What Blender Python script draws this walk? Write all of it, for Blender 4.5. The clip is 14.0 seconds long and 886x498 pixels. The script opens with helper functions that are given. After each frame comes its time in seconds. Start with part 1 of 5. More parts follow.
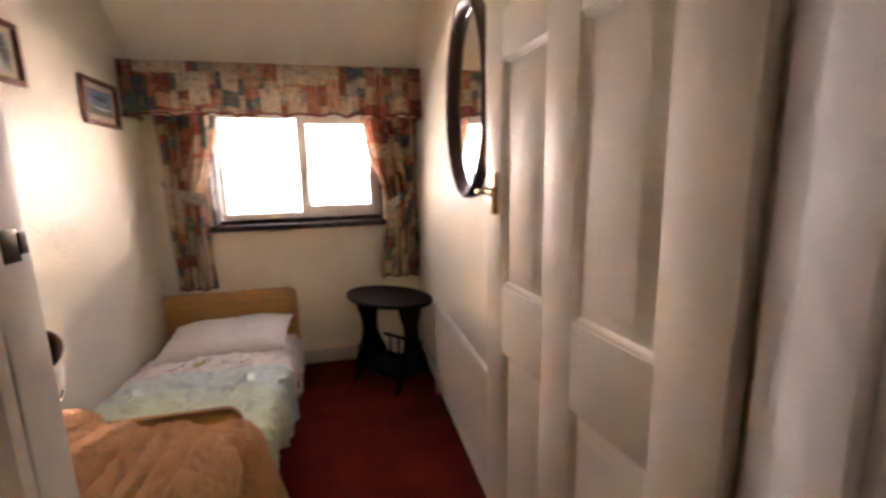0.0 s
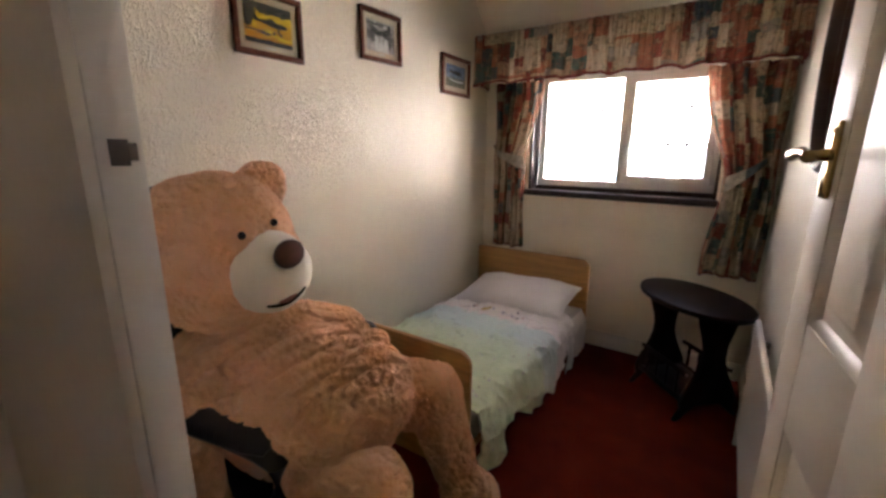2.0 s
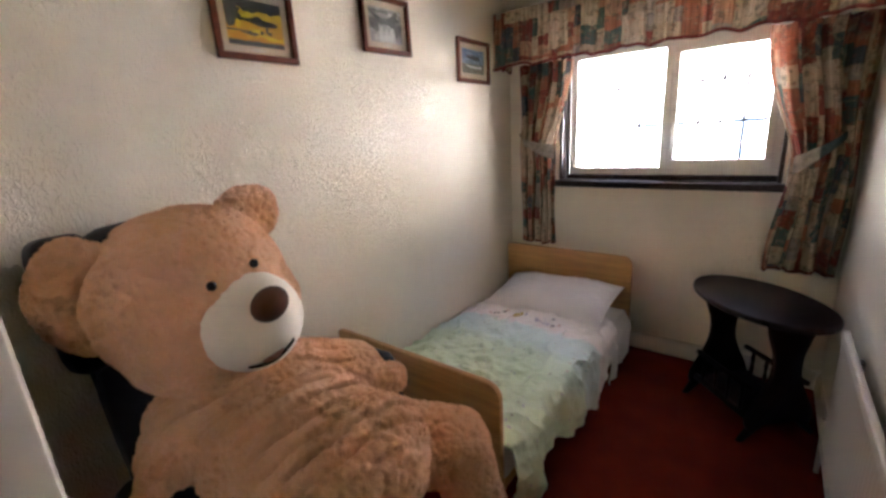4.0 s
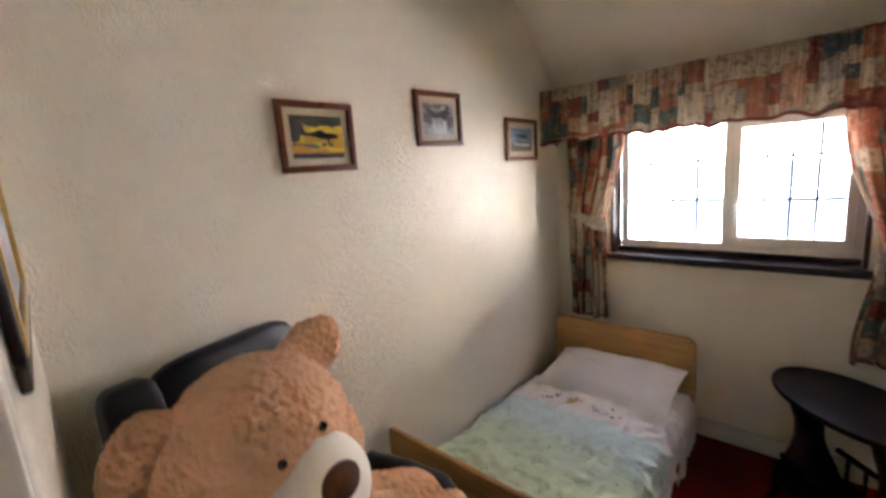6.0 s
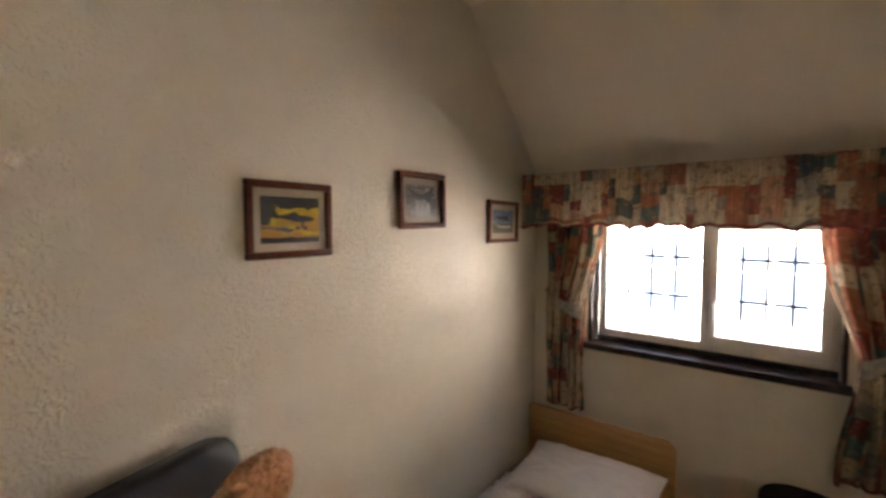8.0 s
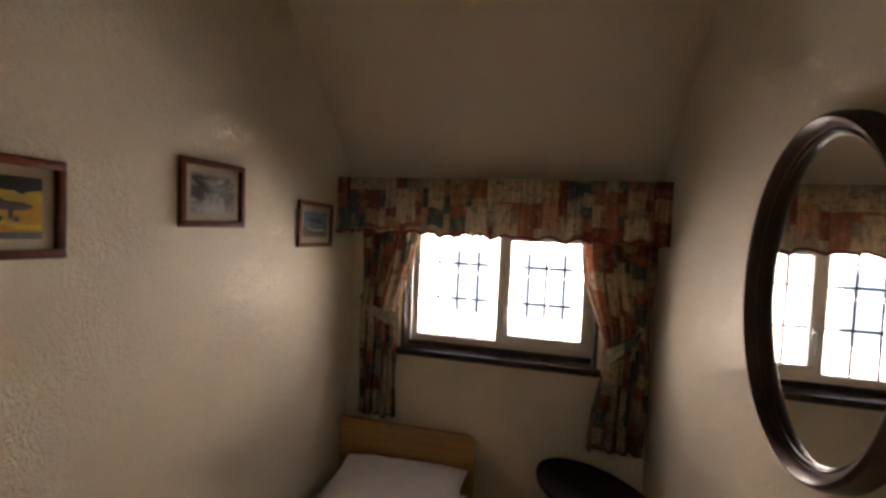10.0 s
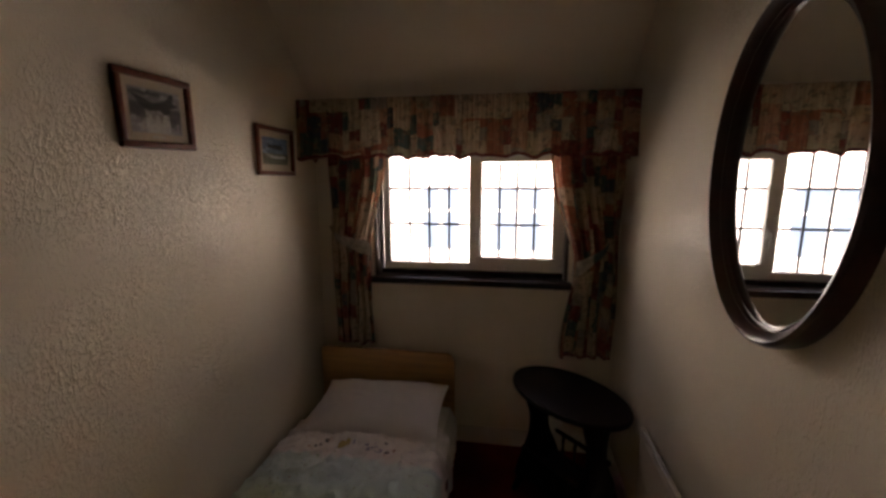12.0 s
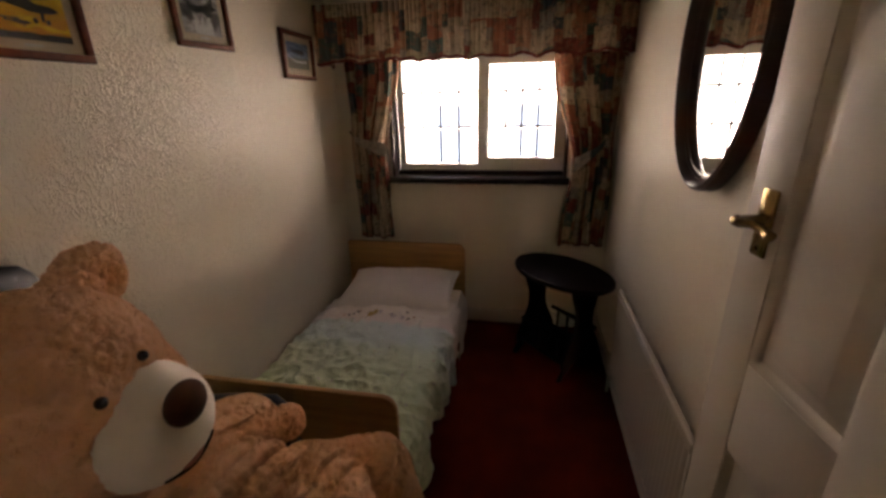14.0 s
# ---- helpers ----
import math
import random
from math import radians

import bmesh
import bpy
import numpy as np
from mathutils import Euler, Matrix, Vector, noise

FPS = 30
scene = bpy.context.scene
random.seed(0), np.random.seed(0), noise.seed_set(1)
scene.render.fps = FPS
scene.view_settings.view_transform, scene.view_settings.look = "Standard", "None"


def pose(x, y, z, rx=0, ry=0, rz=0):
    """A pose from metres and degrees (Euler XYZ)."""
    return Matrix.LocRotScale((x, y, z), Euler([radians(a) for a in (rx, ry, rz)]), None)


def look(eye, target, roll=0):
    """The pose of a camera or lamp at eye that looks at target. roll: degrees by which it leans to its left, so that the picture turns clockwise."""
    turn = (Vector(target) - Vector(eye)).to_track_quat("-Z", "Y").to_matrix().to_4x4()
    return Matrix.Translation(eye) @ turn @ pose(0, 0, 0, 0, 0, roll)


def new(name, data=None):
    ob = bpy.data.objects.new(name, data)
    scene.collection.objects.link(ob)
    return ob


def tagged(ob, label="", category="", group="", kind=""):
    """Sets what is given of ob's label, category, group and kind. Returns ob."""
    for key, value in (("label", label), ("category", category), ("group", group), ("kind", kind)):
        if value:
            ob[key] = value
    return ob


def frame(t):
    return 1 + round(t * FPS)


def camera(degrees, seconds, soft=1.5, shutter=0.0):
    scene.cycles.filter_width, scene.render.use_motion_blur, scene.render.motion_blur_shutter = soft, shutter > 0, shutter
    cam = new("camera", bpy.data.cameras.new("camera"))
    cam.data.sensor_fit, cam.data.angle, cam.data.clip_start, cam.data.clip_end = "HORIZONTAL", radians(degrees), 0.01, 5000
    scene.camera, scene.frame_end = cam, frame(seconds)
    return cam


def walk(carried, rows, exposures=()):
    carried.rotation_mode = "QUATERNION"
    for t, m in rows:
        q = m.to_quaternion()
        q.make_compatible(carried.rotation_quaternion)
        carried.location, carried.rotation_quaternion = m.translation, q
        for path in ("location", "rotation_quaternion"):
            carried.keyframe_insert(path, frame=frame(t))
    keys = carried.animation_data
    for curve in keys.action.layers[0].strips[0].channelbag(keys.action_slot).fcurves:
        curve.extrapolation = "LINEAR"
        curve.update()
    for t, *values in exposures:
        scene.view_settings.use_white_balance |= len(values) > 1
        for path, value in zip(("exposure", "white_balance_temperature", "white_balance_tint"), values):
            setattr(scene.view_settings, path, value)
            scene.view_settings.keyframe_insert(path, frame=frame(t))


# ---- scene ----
from mathutils import kdtree

cam = camera(93.3, 14.0, soft=2.9, shutter=0.5)
PATH = [
    (0, (1.202, -0.401, 1.335), (1.636, 1.518, 0.98), -1.3),
    (0.5, (1.292, -0.328, 1.299), (1.312, 1.642, 0.956), -1.7),
    (1, (1.382, -0.227, 1.275), (1.133, 1.721, 0.895), -1.4),
    (1.5, (1.443, -0.185, 1.282), (0.645, 1.599, 0.857), -1.1),
    (2, (1.491, -0.164, 1.287), (0.404, 1.45, 0.824), 0.4),
    (4.5, (1.392, 0.055, 1.395), (0.182, 1.556, 0.863), -3.2),
    (5, (1.386, 0.042, 1.475), (0.165, 1.536, 0.948), -2.0),
    (5.5, (1.339, 0.042, 1.531), (0.047, 1.493, 1.055), -4.2),
    (6, (1.282, 0.07, 1.581), (-0.052, 1.517, 1.221), -4.4),
    (6.5, (1.235, 0.085, 1.645), (-0.247, 1.404, 1.392), -4.5),
    (7, (1.207, 0.108, 1.685), (-0.297, 1.413, 1.494), -2.4),
    (7.5, (1.168, 0.127, 1.712), (-0.206, 1.575, 1.581), -1.4),
    (8, (1.15, 0.152, 1.719), (-0.071, 1.731, 1.595), 0.0),
    (8.5, (1.147, 0.182, 1.724), (0.149, 1.913, 1.641), 0.9),
    (9, (1.134, 0.209, 1.728), (0.35, 2.049, 1.674), 2.4),
    (11.5, (1.138, 0.276, 1.647), (0.865, 2.243, 1.41), 0.5),
    (12, (1.131, 0.266, 1.609), (0.813, 2.21, 1.263), -0.2),
    (12.5, (1.154, 0.234, 1.579), (0.816, 2.162, 1.17), -0.9),
    (13, (1.167, 0.151, 1.552), (0.796, 2.05, 1.046), -0.9),
    (13.5, (1.193, 0.037, 1.524), (0.805, 1.906, 0.929), -0.8),
    (14, (1.197, -0.047, 1.502), (0.827, 1.797, 0.823), -1.5),
]
EXPOSURES = [
    (0.0, 4.75, 7100, 32), (1.0, 4.37, 6700, 28), (2.0, 4.22, 6450, 24), (4.5, 4.5, 6000, 22), (5.0, 4.5, 6000, 22), (5.6, 4.6, 6000, 22),
    (6.5, 4.05, 6500, 21), (8.0, 3.8, 6900, 22), (9.0, 3.5, 7300, 24), (11.5, 2.15, 7500, 29), (12.5, 2.05, 7500, 29), (13.2, 2.2, 7600, 26), (14.0, 2.9, 7800, 30)]
walk(cam, [(t, look(eye, target, roll)) for t, eye, target, roll in PATH], EXPOSURES)

# ---- world, sun and exposure ----
world = bpy.data.worlds.new("sky_world")
scene.world = world
world.use_nodes = True
wn = world.node_tree
sky = wn.nodes.new("ShaderNodeTexSky")
sky.sky_type = 'NISHITA'
sky.sun_disc = False
sky.sun_elevation, sky.sun_rotation = radians(28), radians(168)
sky.air_density, sky.dust_density = 1.0, 4.0
haze = wn.nodes.new("ShaderNodeHueSaturation")
haze.inputs["Saturation"].default_value = 0.45
wn.links.new(sky.outputs[0], haze.inputs["Color"])
wn.links.new(haze.outputs[0], wn.nodes["Background"].inputs[0])
wn.nodes["Background"].inputs[1].default_value = 0.15
sun_data = bpy.data.lights.new("sun", 'SUN')
sun_data.energy, sun_data.angle, sun_data.color = 5.0, radians(0.6), (1.0, 0.95, 0.88)
sun = new("sun", sun_data)
sun.matrix_world = look((4.5, -8, 9.5), (1.0, 8.5, 1.0))

# ---- materials ----


def mat(name, color, rough=0.6, metal=0.0, var=0.12, scale=6.0, bump=0.0, bscale=60.0, bdist=0.003, sheen=0.0,
        spec=0.5, stretch=(1, 1, 1), coat=0.0, color2=None, fine=90.0):
    """Surface with broad and fine variation of its colour, and a fine relief."""
    m = bpy.data.materials.new(name)
    m.use_nodes = True
    nt = m.node_tree
    b = nt.nodes["Principled BSDF"]
    tc = nt.nodes.new("ShaderNodeTexCoord")
    mp = nt.nodes.new("ShaderNodeMapping")
    mp.inputs["Scale"].default_value = stretch
    nt.links.new(tc.outputs["Object"], mp.inputs[0])
    n1 = nt.nodes.new("ShaderNodeTexNoise")
    n1.inputs["Scale"].default_value, n1.inputs["Detail"].default_value = scale, 5
    nt.links.new(mp.outputs[0], n1.inputs["Vector"])
    n2 = nt.nodes.new("ShaderNodeTexNoise")
    n2.inputs["Scale"].default_value, n2.inputs["Detail"].default_value = fine, 3
    nt.links.new(mp.outputs[0], n2.inputs["Vector"])
    add = nt.nodes.new("ShaderNodeMath")
    add.operation = 'MULTIPLY_ADD'
    nt.links.new(n2.outputs[0], add.inputs[0])
    add.inputs[1].default_value = 0.4
    nt.links.new(n1.outputs[0], add.inputs[2])
    ramp = nt.nodes.new("ShaderNodeValToRGB")
    c = Vector(color)
    d = Vector(color2) if color2 else c * (1 - var)
    e = c * (1 + var * 0.5)
    ramp.color_ramp.elements[0].position, ramp.color_ramp.elements[1].position = 0.42, 0.95
    ramp.color_ramp.elements[0].color = (*d, 1)
    ramp.color_ramp.elements[1].color = (*[min(v, 0.95) for v in e], 1)
    nt.links.new(add.outputs[0], ramp.inputs[0])
    nt.links.new(ramp.outputs[0], b.inputs["Base Color"])
    b.inputs["Roughness"].default_value, b.inputs["Metallic"].default_value = rough, metal
    b.inputs["Specular IOR Level"].default_value = spec
    b.inputs["Coat Weight"].default_value = coat
    b.inputs["Sheen Weight"].default_value = sheen
    if bump:
        n3 = nt.nodes.new("ShaderNodeTexNoise")
        n3.inputs["Scale"].default_value, n3.inputs["Detail"].default_value = bscale, 4
        nt.links.new(mp.outputs[0], n3.inputs["Vector"])
        bp = nt.nodes.new("ShaderNodeBump")
        bp.inputs["Strength"].default_value, bp.inputs["Distance"].default_value = bump, bdist
        nt.links.new(n3.outputs[0], bp.inputs["Height"])
        nt.links.new(bp.outputs[0], b.inputs["Normal"])
    return m


def textured_wall(name, color, rough, strength):
    """Painted plaster with a combed, blistered relief of drops and ridges a few centimetres long."""
    m = mat(name, color, rough, var=0.06, scale=1.6, fine=14)
    nt = m.node_tree
    b = nt.nodes["Principled BSDF"]
    b.inputs["Specular IOR Level"].default_value = 0.33
    tc = nt.nodes.new("ShaderNodeTexCoord")
    mp = nt.nodes.new("ShaderNodeMapping")
    mp.inputs["Scale"].default_value = (1, 1, 0.55)
    nt.links.new(tc.outputs["Object"], mp.inputs[0])
    a = nt.nodes.new("ShaderNodeTexNoise")
    a.inputs["Scale"].default_value, a.inputs["Detail"].default_value, a.inputs["Distortion"].default_value = 100, 3, 1.2
    nt.links.new(mp.outputs[0], a.inputs["Vector"])
    r = nt.nodes.new("ShaderNodeValToRGB")
    r.color_ramp.elements[0].position, r.color_ramp.elements[1].position = 0.46, 0.62
    nt.links.new(a.outputs[0], r.inputs[0])
    g = nt.nodes.new("ShaderNodeTexNoise")
    g.inputs["Scale"].default_value = 190
    nt.links.new(mp.outputs[0], g.inputs["Vector"])
    s = nt.nodes.new("ShaderNodeMath")
    s.operation = 'MULTIPLY_ADD'
    nt.links.new(g.outputs[0], s.inputs[0])
    s.inputs[1].default_value = 0.25
    nt.links.new(r.outputs[0], s.inputs[2])
    bp = nt.nodes.new("ShaderNodeBump")
    bp.inputs["Strength"].default_value, bp.inputs["Distance"].default_value = strength, 0.0042
    nt.links.new(s.outputs[0], bp.inputs["Height"])
    nt.links.new(bp.outputs[0], b.inputs["Normal"])
    return m


WALL = textured_wall("cream_textured_wall", (0.86, 0.78, 0.63), 0.29, 0.76)
CEIL = mat("ceiling_paint", (0.82, 0.74, 0.61), 0.8, var=0.05, scale=2, bump=0.15, bscale=120)
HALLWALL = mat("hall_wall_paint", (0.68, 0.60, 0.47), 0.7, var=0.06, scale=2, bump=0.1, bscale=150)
GLOSS = mat("white_gloss_paint", (0.69, 0.63, 0.53), 0.44, var=0.05, scale=3, bump=0.05, bscale=40, bdist=0.002, spec=0.35)
# copy of the gloss paint with the landing's cool light put into its colour
COOLLITGLOSS = mat("gloss_paint_cool_light_tint", (0.66, 0.66, 0.66), 0.44, var=0.05, scale=3, bump=0.05, bscale=40, bdist=0.002, spec=0.35)
CARPET = mat("red_carpet", (0.175, 0.017, 0.005), 0.95, var=0.45, scale=5, bump=0.8, bscale=420, bdist=0.006, sheen=0.0, spec=0.05, fine=320)
OAK = mat("oak_laminate", (0.54, 0.29, 0.095), 0.42, var=0.3, scale=5, stretch=(0.6, 4, 9), fine=40)
OAKEDGE = mat("oak_edging", (0.43, 0.21, 0.06), 0.45, var=0.3, scale=5, stretch=(0.6, 4, 9), fine=40)
DARKWOOD = mat("dark_stained_wood", (0.030, 0.014, 0.009), 0.35, var=0.5, scale=6, stretch=(6, 1, 1), spec=0.45, fine=60)
BLACKWOOD = mat("black_lacquered_wood", (0.020, 0.008, 0.005), 0.42, var=0.4, scale=8, spec=0.12)
MIRRORWOOD = mat("mahogany_frame", (0.050, 0.014, 0.007), 0.30, var=0.4, scale=9, coat=0.15, spec=0.35)
FRAMEWOOD = mat("red_brown_frame", (0.15, 0.034, 0.011), 0.40, var=0.4, scale=14, stretch=(1, 3, 3), spec=0.25)
GOLD = mat("gilt_slip", (0.72, 0.50, 0.16), 0.28, metal=1.0, var=0.2, scale=20)
BRASS = mat("aged_brass", (0.38, 0.26, 0.11), 0.22, metal=1.0, var=0.35, scale=30)
STEEL = mat("dull_steel", (0.11, 0.09, 0.075), 0.35, metal=1.0, var=0.2, scale=40)
LEATHER = mat("black_leather", (0.012, 0.012, 0.015), 0.46, spec=0.3, var=0.3, scale=8, bump=0.25, bscale=260, bdist=0.002)
PLASTIC = mat("black_plastic", (0.012, 0.012, 0.013), 0.3, var=0.2, scale=8)
UPVC = mat("white_upvc", (0.82, 0.81, 0.78), 0.3, var=0.03, scale=3)
LEAD = mat("lead_came", (0.09, 0.09, 0.095), 0.5, metal=0.6, var=0.2, scale=60)
RADIATOR = mat("white_enamel", (0.62, 0.56, 0.46), 0.33, var=0.04, scale=4)
PILLOWC = mat("white_cotton", (0.80, 0.76, 0.75), 0.9, var=0.05, scale=9, bump=0.2, bscale=35, bdist=0.006, sheen=0.2, fine=300)
SHEET = mat("white_sheet", (0.74, 0.72, 0.70), 0.9, var=0.05, scale=9, bump=0.2, bscale=35, bdist=0.006)
MATB = mat("cream_mount", (0.60, 0.47, 0.33), 0.8, var=0.05, scale=10)
PAPER = mat("grey_paper", (0.52, 0.50, 0.47), 0.7, var=0.25, scale=7)
RENDERW = mat("white_house_render", (0.82, 0.82, 0.80), 0.9, var=0.06, scale=1.2, bump=0.3, bscale=30)
ROOFT = mat("roof_tiles", (0.16, 0.12, 0.10), 0.85, var=0.4, scale=4)
GROUNDM = mat("asphalt", (0.06, 0.06, 0.062), 0.95, var=0.3, scale=1, bump=0.3, bscale=50)
FARGLASS = mat("far_window_glass", (0.115, 0.17, 0.24), 0.12, var=0.2, scale=1)
BLACKPRINT = mat("dark_ink", (0.02, 0.02, 0.018), 0.6, var=0.3, scale=60)
GREYINK = mat("grey_ink", (0.10, 0.09, 0.085), 0.6, var=0.4, scale=70)
SLATEINK = mat("slate_ink", (0.045, 0.048, 0.050), 0.6, var=0.5, scale=45)
MOORINK = mat("moor_ink", (0.16, 0.15, 0.10), 0.6, var=0.4, scale=50)
WHITEINK = mat("pale_ink", (0.62, 0.60, 0.56), 0.6, var=0.3, scale=80)
MUZZLE = mat("cream_velour", (0.80, 0.73, 0.62), 0.95, var=0.05, scale=12, bump=0.2, bscale=300, bdist=0.002, sheen=0.3)
NOSE = mat("brown_velour", (0.085, 0.032, 0.018), 0.85, var=0.3, scale=30, bump=0.2, bscale=300, bdist=0.002, sheen=0.05, spec=0.2)
EYE = mat("black_bead", (0.006, 0.005, 0.005), 0.08, var=0.1, scale=30)
TONGUE = mat("pink_felt", (0.38, 0.16, 0.12), 0.9, var=0.2, scale=40)

MIRROR = bpy.data.materials.new("mirror_silver")
MIRROR.use_nodes = True
MIRROR.node_tree.nodes["Principled BSDF"].inputs["Base Color"].default_value = (0.88, 0.89, 0.88, 1)
MIRROR.node_tree.nodes["Principled BSDF"].inputs["Metallic"].default_value = 1.0
MIRROR.node_tree.nodes["Principled BSDF"].inputs["Roughness"].default_value = 0.015

def clear_glass(name, mirrored):
    """Thin clear glass: light goes straight through, and its two faces mirror a little."""
    m = bpy.data.materials.new(name)
    m.use_nodes = True
    nt = m.node_tree
    nt.nodes.remove(nt.nodes["Principled BSDF"])
    clear, gloss = nt.nodes.new("ShaderNodeBsdfTransparent"), nt.nodes.new("ShaderNodeBsdfGlossy")
    clear.inputs[0].default_value = (0.97, 0.98, 0.98, 1)
    gloss.inputs["Roughness"].default_value = 0.01
    face, mx = nt.nodes.new("ShaderNodeLayerWeight"), nt.nodes.new("ShaderNodeMixShader")
    face.inputs[0].default_value = 0.5
    steep, share = nt.nodes.new("ShaderNodeMath"), nt.nodes.new("ShaderNodeMath")
    steep.operation, share.operation = 'POWER', 'MULTIPLY_ADD'
    nt.links.new(face.outputs["Facing"], steep.inputs[0])
    steep.inputs[1].default_value = 5.0
    nt.links.new(steep.outputs[0], share.inputs[0])
    share.inputs[1].default_value, share.inputs[2].default_value = 0.5, mirrored
    nt.links.new(share.outputs[0], mx.inputs[0])
    nt.links.new(clear.outputs[0], mx.inputs[1])
    nt.links.new(gloss.outputs[0], mx.inputs[2])
    nt.links.new(mx.outputs[0], nt.nodes["Material Output"].inputs[0])
    return m


GLASS = clear_glass("window_glass", 0.02)
PICGLASS = clear_glass("picture_glass", 0.025)

FUR = mat("tan_plush_fleece", (0.77, 0.44, 0.25), 0.95, var=0.12, scale=14, sheen=0.35, spec=0.05, fine=160, bump=0.8, bscale=230, bdist=0.006)
FUR.node_tree.nodes["Principled BSDF"].inputs["Sheen Tint"].default_value = (0.95, 0.78, 0.65, 1)


def patchwork(name, thin):
    """Furnishing cotton printed with upright patches of terracotta, cream, teal, plum and grey, some with florals."""
    m = bpy.data.materials.new(name)
    m.use_nodes = True
    nt = m.node_tree
    b = nt.nodes["Principled BSDF"]
    N, L = nt.nodes.new, nt.links.new
    uv = N("ShaderNodeUVMap")
    sep = N("ShaderNodeSeparateXYZ")
    L(uv.outputs[0], sep.inputs[0])

    def op(kind, a, v, w=None):
        n = N("ShaderNodeMath")
        n.operation = kind
        for k, x in enumerate((a, v, w)):
            if x is None:
                continue
            if isinstance(x, (int, float)):
                n.inputs[k].default_value = x
            else:
                L(x, n.inputs[k])
        return n.outputs[0]

    def cells(wide, tall, shift, dims='2D'):
        """A random number for each patch of a grid of uneven upright columns."""
        wave = op('MULTIPLY', op('SINE', op('MULTIPLY_ADD', sep.outputs[0], 61.0 / (wide * 20), shift), 0.0), wide * 0.30)
        uu = op('ADD', op('ADD', sep.outputs[0], wave), op('MULTIPLY', jag.outputs[0], 0.022))
        col = op('FLOOR', op('DIVIDE', uu, wide), 0.0)
        w1 = N("ShaderNodeTexWhiteNoise")
        w1.noise_dimensions = '1D'
        L(op('ADD', col, shift), w1.inputs["W"])
        high = op('MULTIPLY_ADD', w1.outputs[0], tall, tall * 0.6)
        vv = op('ADD', op('DIVIDE', op('MULTIPLY_ADD', jag.outputs[0], 0.035, sep.outputs[1]), high), op('MULTIPLY', w1.outputs[0], 7.0))
        comb = N("ShaderNodeCombineXYZ")
        L(col, comb.inputs[0])
        L(op('FLOOR', vv, 0.0), comb.inputs[1])
        w2 = N("ShaderNodeTexWhiteNoise")
        w2.noise_dimensions = '2D'
        L(comb.outputs[0], w2.inputs["Vector"])
        return w2.outputs[0]
    jag = N("ShaderNodeTexNoise")
    jag.inputs["Scale"].default_value, jag.inputs["Detail"].default_value = 16, 4
    L(uv.outputs[0], jag.inputs["Vector"])
    small = cells(0.058, 0.080, 1.7)
    large = cells(0.19, 0.16, 4.2)
    ramp = N("ShaderNodeValToRGB")
    cr = ramp.color_ramp
    cr.interpolation = 'CONSTANT'
    cols = [(0.0, (0.33, 0.135, 0.085)), (0.17, (0.42, 0.33, 0.23)), (0.30, (0.075, 0.115, 0.100)), (0.42, (0.19, 0.052, 0.042)),
            (0.56, (0.48, 0.38, 0.27)), (0.68, (0.30, 0.26, 0.22)), (0.78, (0.42, 0.24, 0.16)), (0.88, (0.25, 0.075, 0.055)), (0.95, (0.070, 0.085, 0.095))]
    cr.elements[0].color = (*cols[0][1], 1)
    cr.elements[1].position, cr.elements[1].color = cols[1][0], (*cols[1][1], 1)
    for p, c in cols[2:]:
        e = cr.elements.new(p)
        e.color = (*c, 1)
    L(small, ramp.inputs[0])
    # cream patches that lie over the small ones
    over = N("ShaderNodeMixRGB")
    L(op('GREATER_THAN', large, 0.72), over.inputs[0])
    L(ramp.outputs[0], over.inputs[1])
    over.inputs[2].default_value = (0.50, 0.40, 0.29, 1)

    def mottle(last, scale, low, high, amount, color, shift):
        mp = N("ShaderNodeMapping")
        mp.inputs["Location"].default_value = (shift, shift, 0)
        L(uv.outputs[0], mp.inputs[0])
        n = N("ShaderNodeTexNoise")
        n.inputs["Scale"].default_value, n.inputs["Detail"].default_value, n.inputs["Distortion"].default_value = scale, 5, 0.8
        L(mp.outputs[0], n.inputs["Vector"])
        r = N("ShaderNodeValToRGB")
        r.color_ramp.elements[0].position, r.color_ramp.elements[1].position = low, high
        L(n.outputs[0], r.inputs[0])
        mx = N("ShaderNodeMixRGB")
        L(op('MULTIPLY', r.outputs[0], amount), mx.inputs[0])
        L(last, mx.inputs[1])
        mx.inputs[2].default_value = (*color, 1)
        return mx.outputs[0]
    last = mottle(over.outputs[0], 34, 0.54, 0.60, 0.60, (0.12, 0.11, 0.085), 0.0)
    last = mottle(last, 38, 0.57, 0.66, 0.45, (0.36, 0.12, 0.07), 3.3)
    last = mottle(last, 30, 0.56, 0.68, 0.45, (0.50, 0.40, 0.28), 7.1)
    # fine printed streaks, deepened to paint in the shade between gathers
    mp = N("ShaderNodeMapping")
    mp.inputs["Scale"].default_value = (120, 7, 1)
    L(uv.outputs[0], mp.inputs[0])
    n2 = N("ShaderNodeTexNoise")
    n2.inputs["Scale"].default_value = 1.0
    L(mp.outputs[0], n2.inputs["Vector"])
    m2 = N("ShaderNodeMixRGB")
    m2.blend_type = 'MULTIPLY'
    m2.inputs[0].default_value = 0.80
    L(last, m2.inputs[1])
    L(n2.outputs[0], m2.inputs[2])
    m3 = N("ShaderNodeMixRGB")
    m3.blend_type = 'MULTIPLY'
    m3.inputs[0].default_value = 1.0
    m3.inputs[2].default_value = (1.85, 1.78, 1.72, 1)
    L(m2.outputs[0], m3.inputs[1])
    L(m3.outputs[0], b.inputs["Base Color"])
    b.inputs["Roughness"].default_value = 0.9
    b.inputs["Specular IOR Level"].default_value = 0.2
    tr = N("ShaderNodeBsdfTranslucent")
    L(m3.outputs[0], tr.inputs[0])
    ms = N("ShaderNodeMixShader")
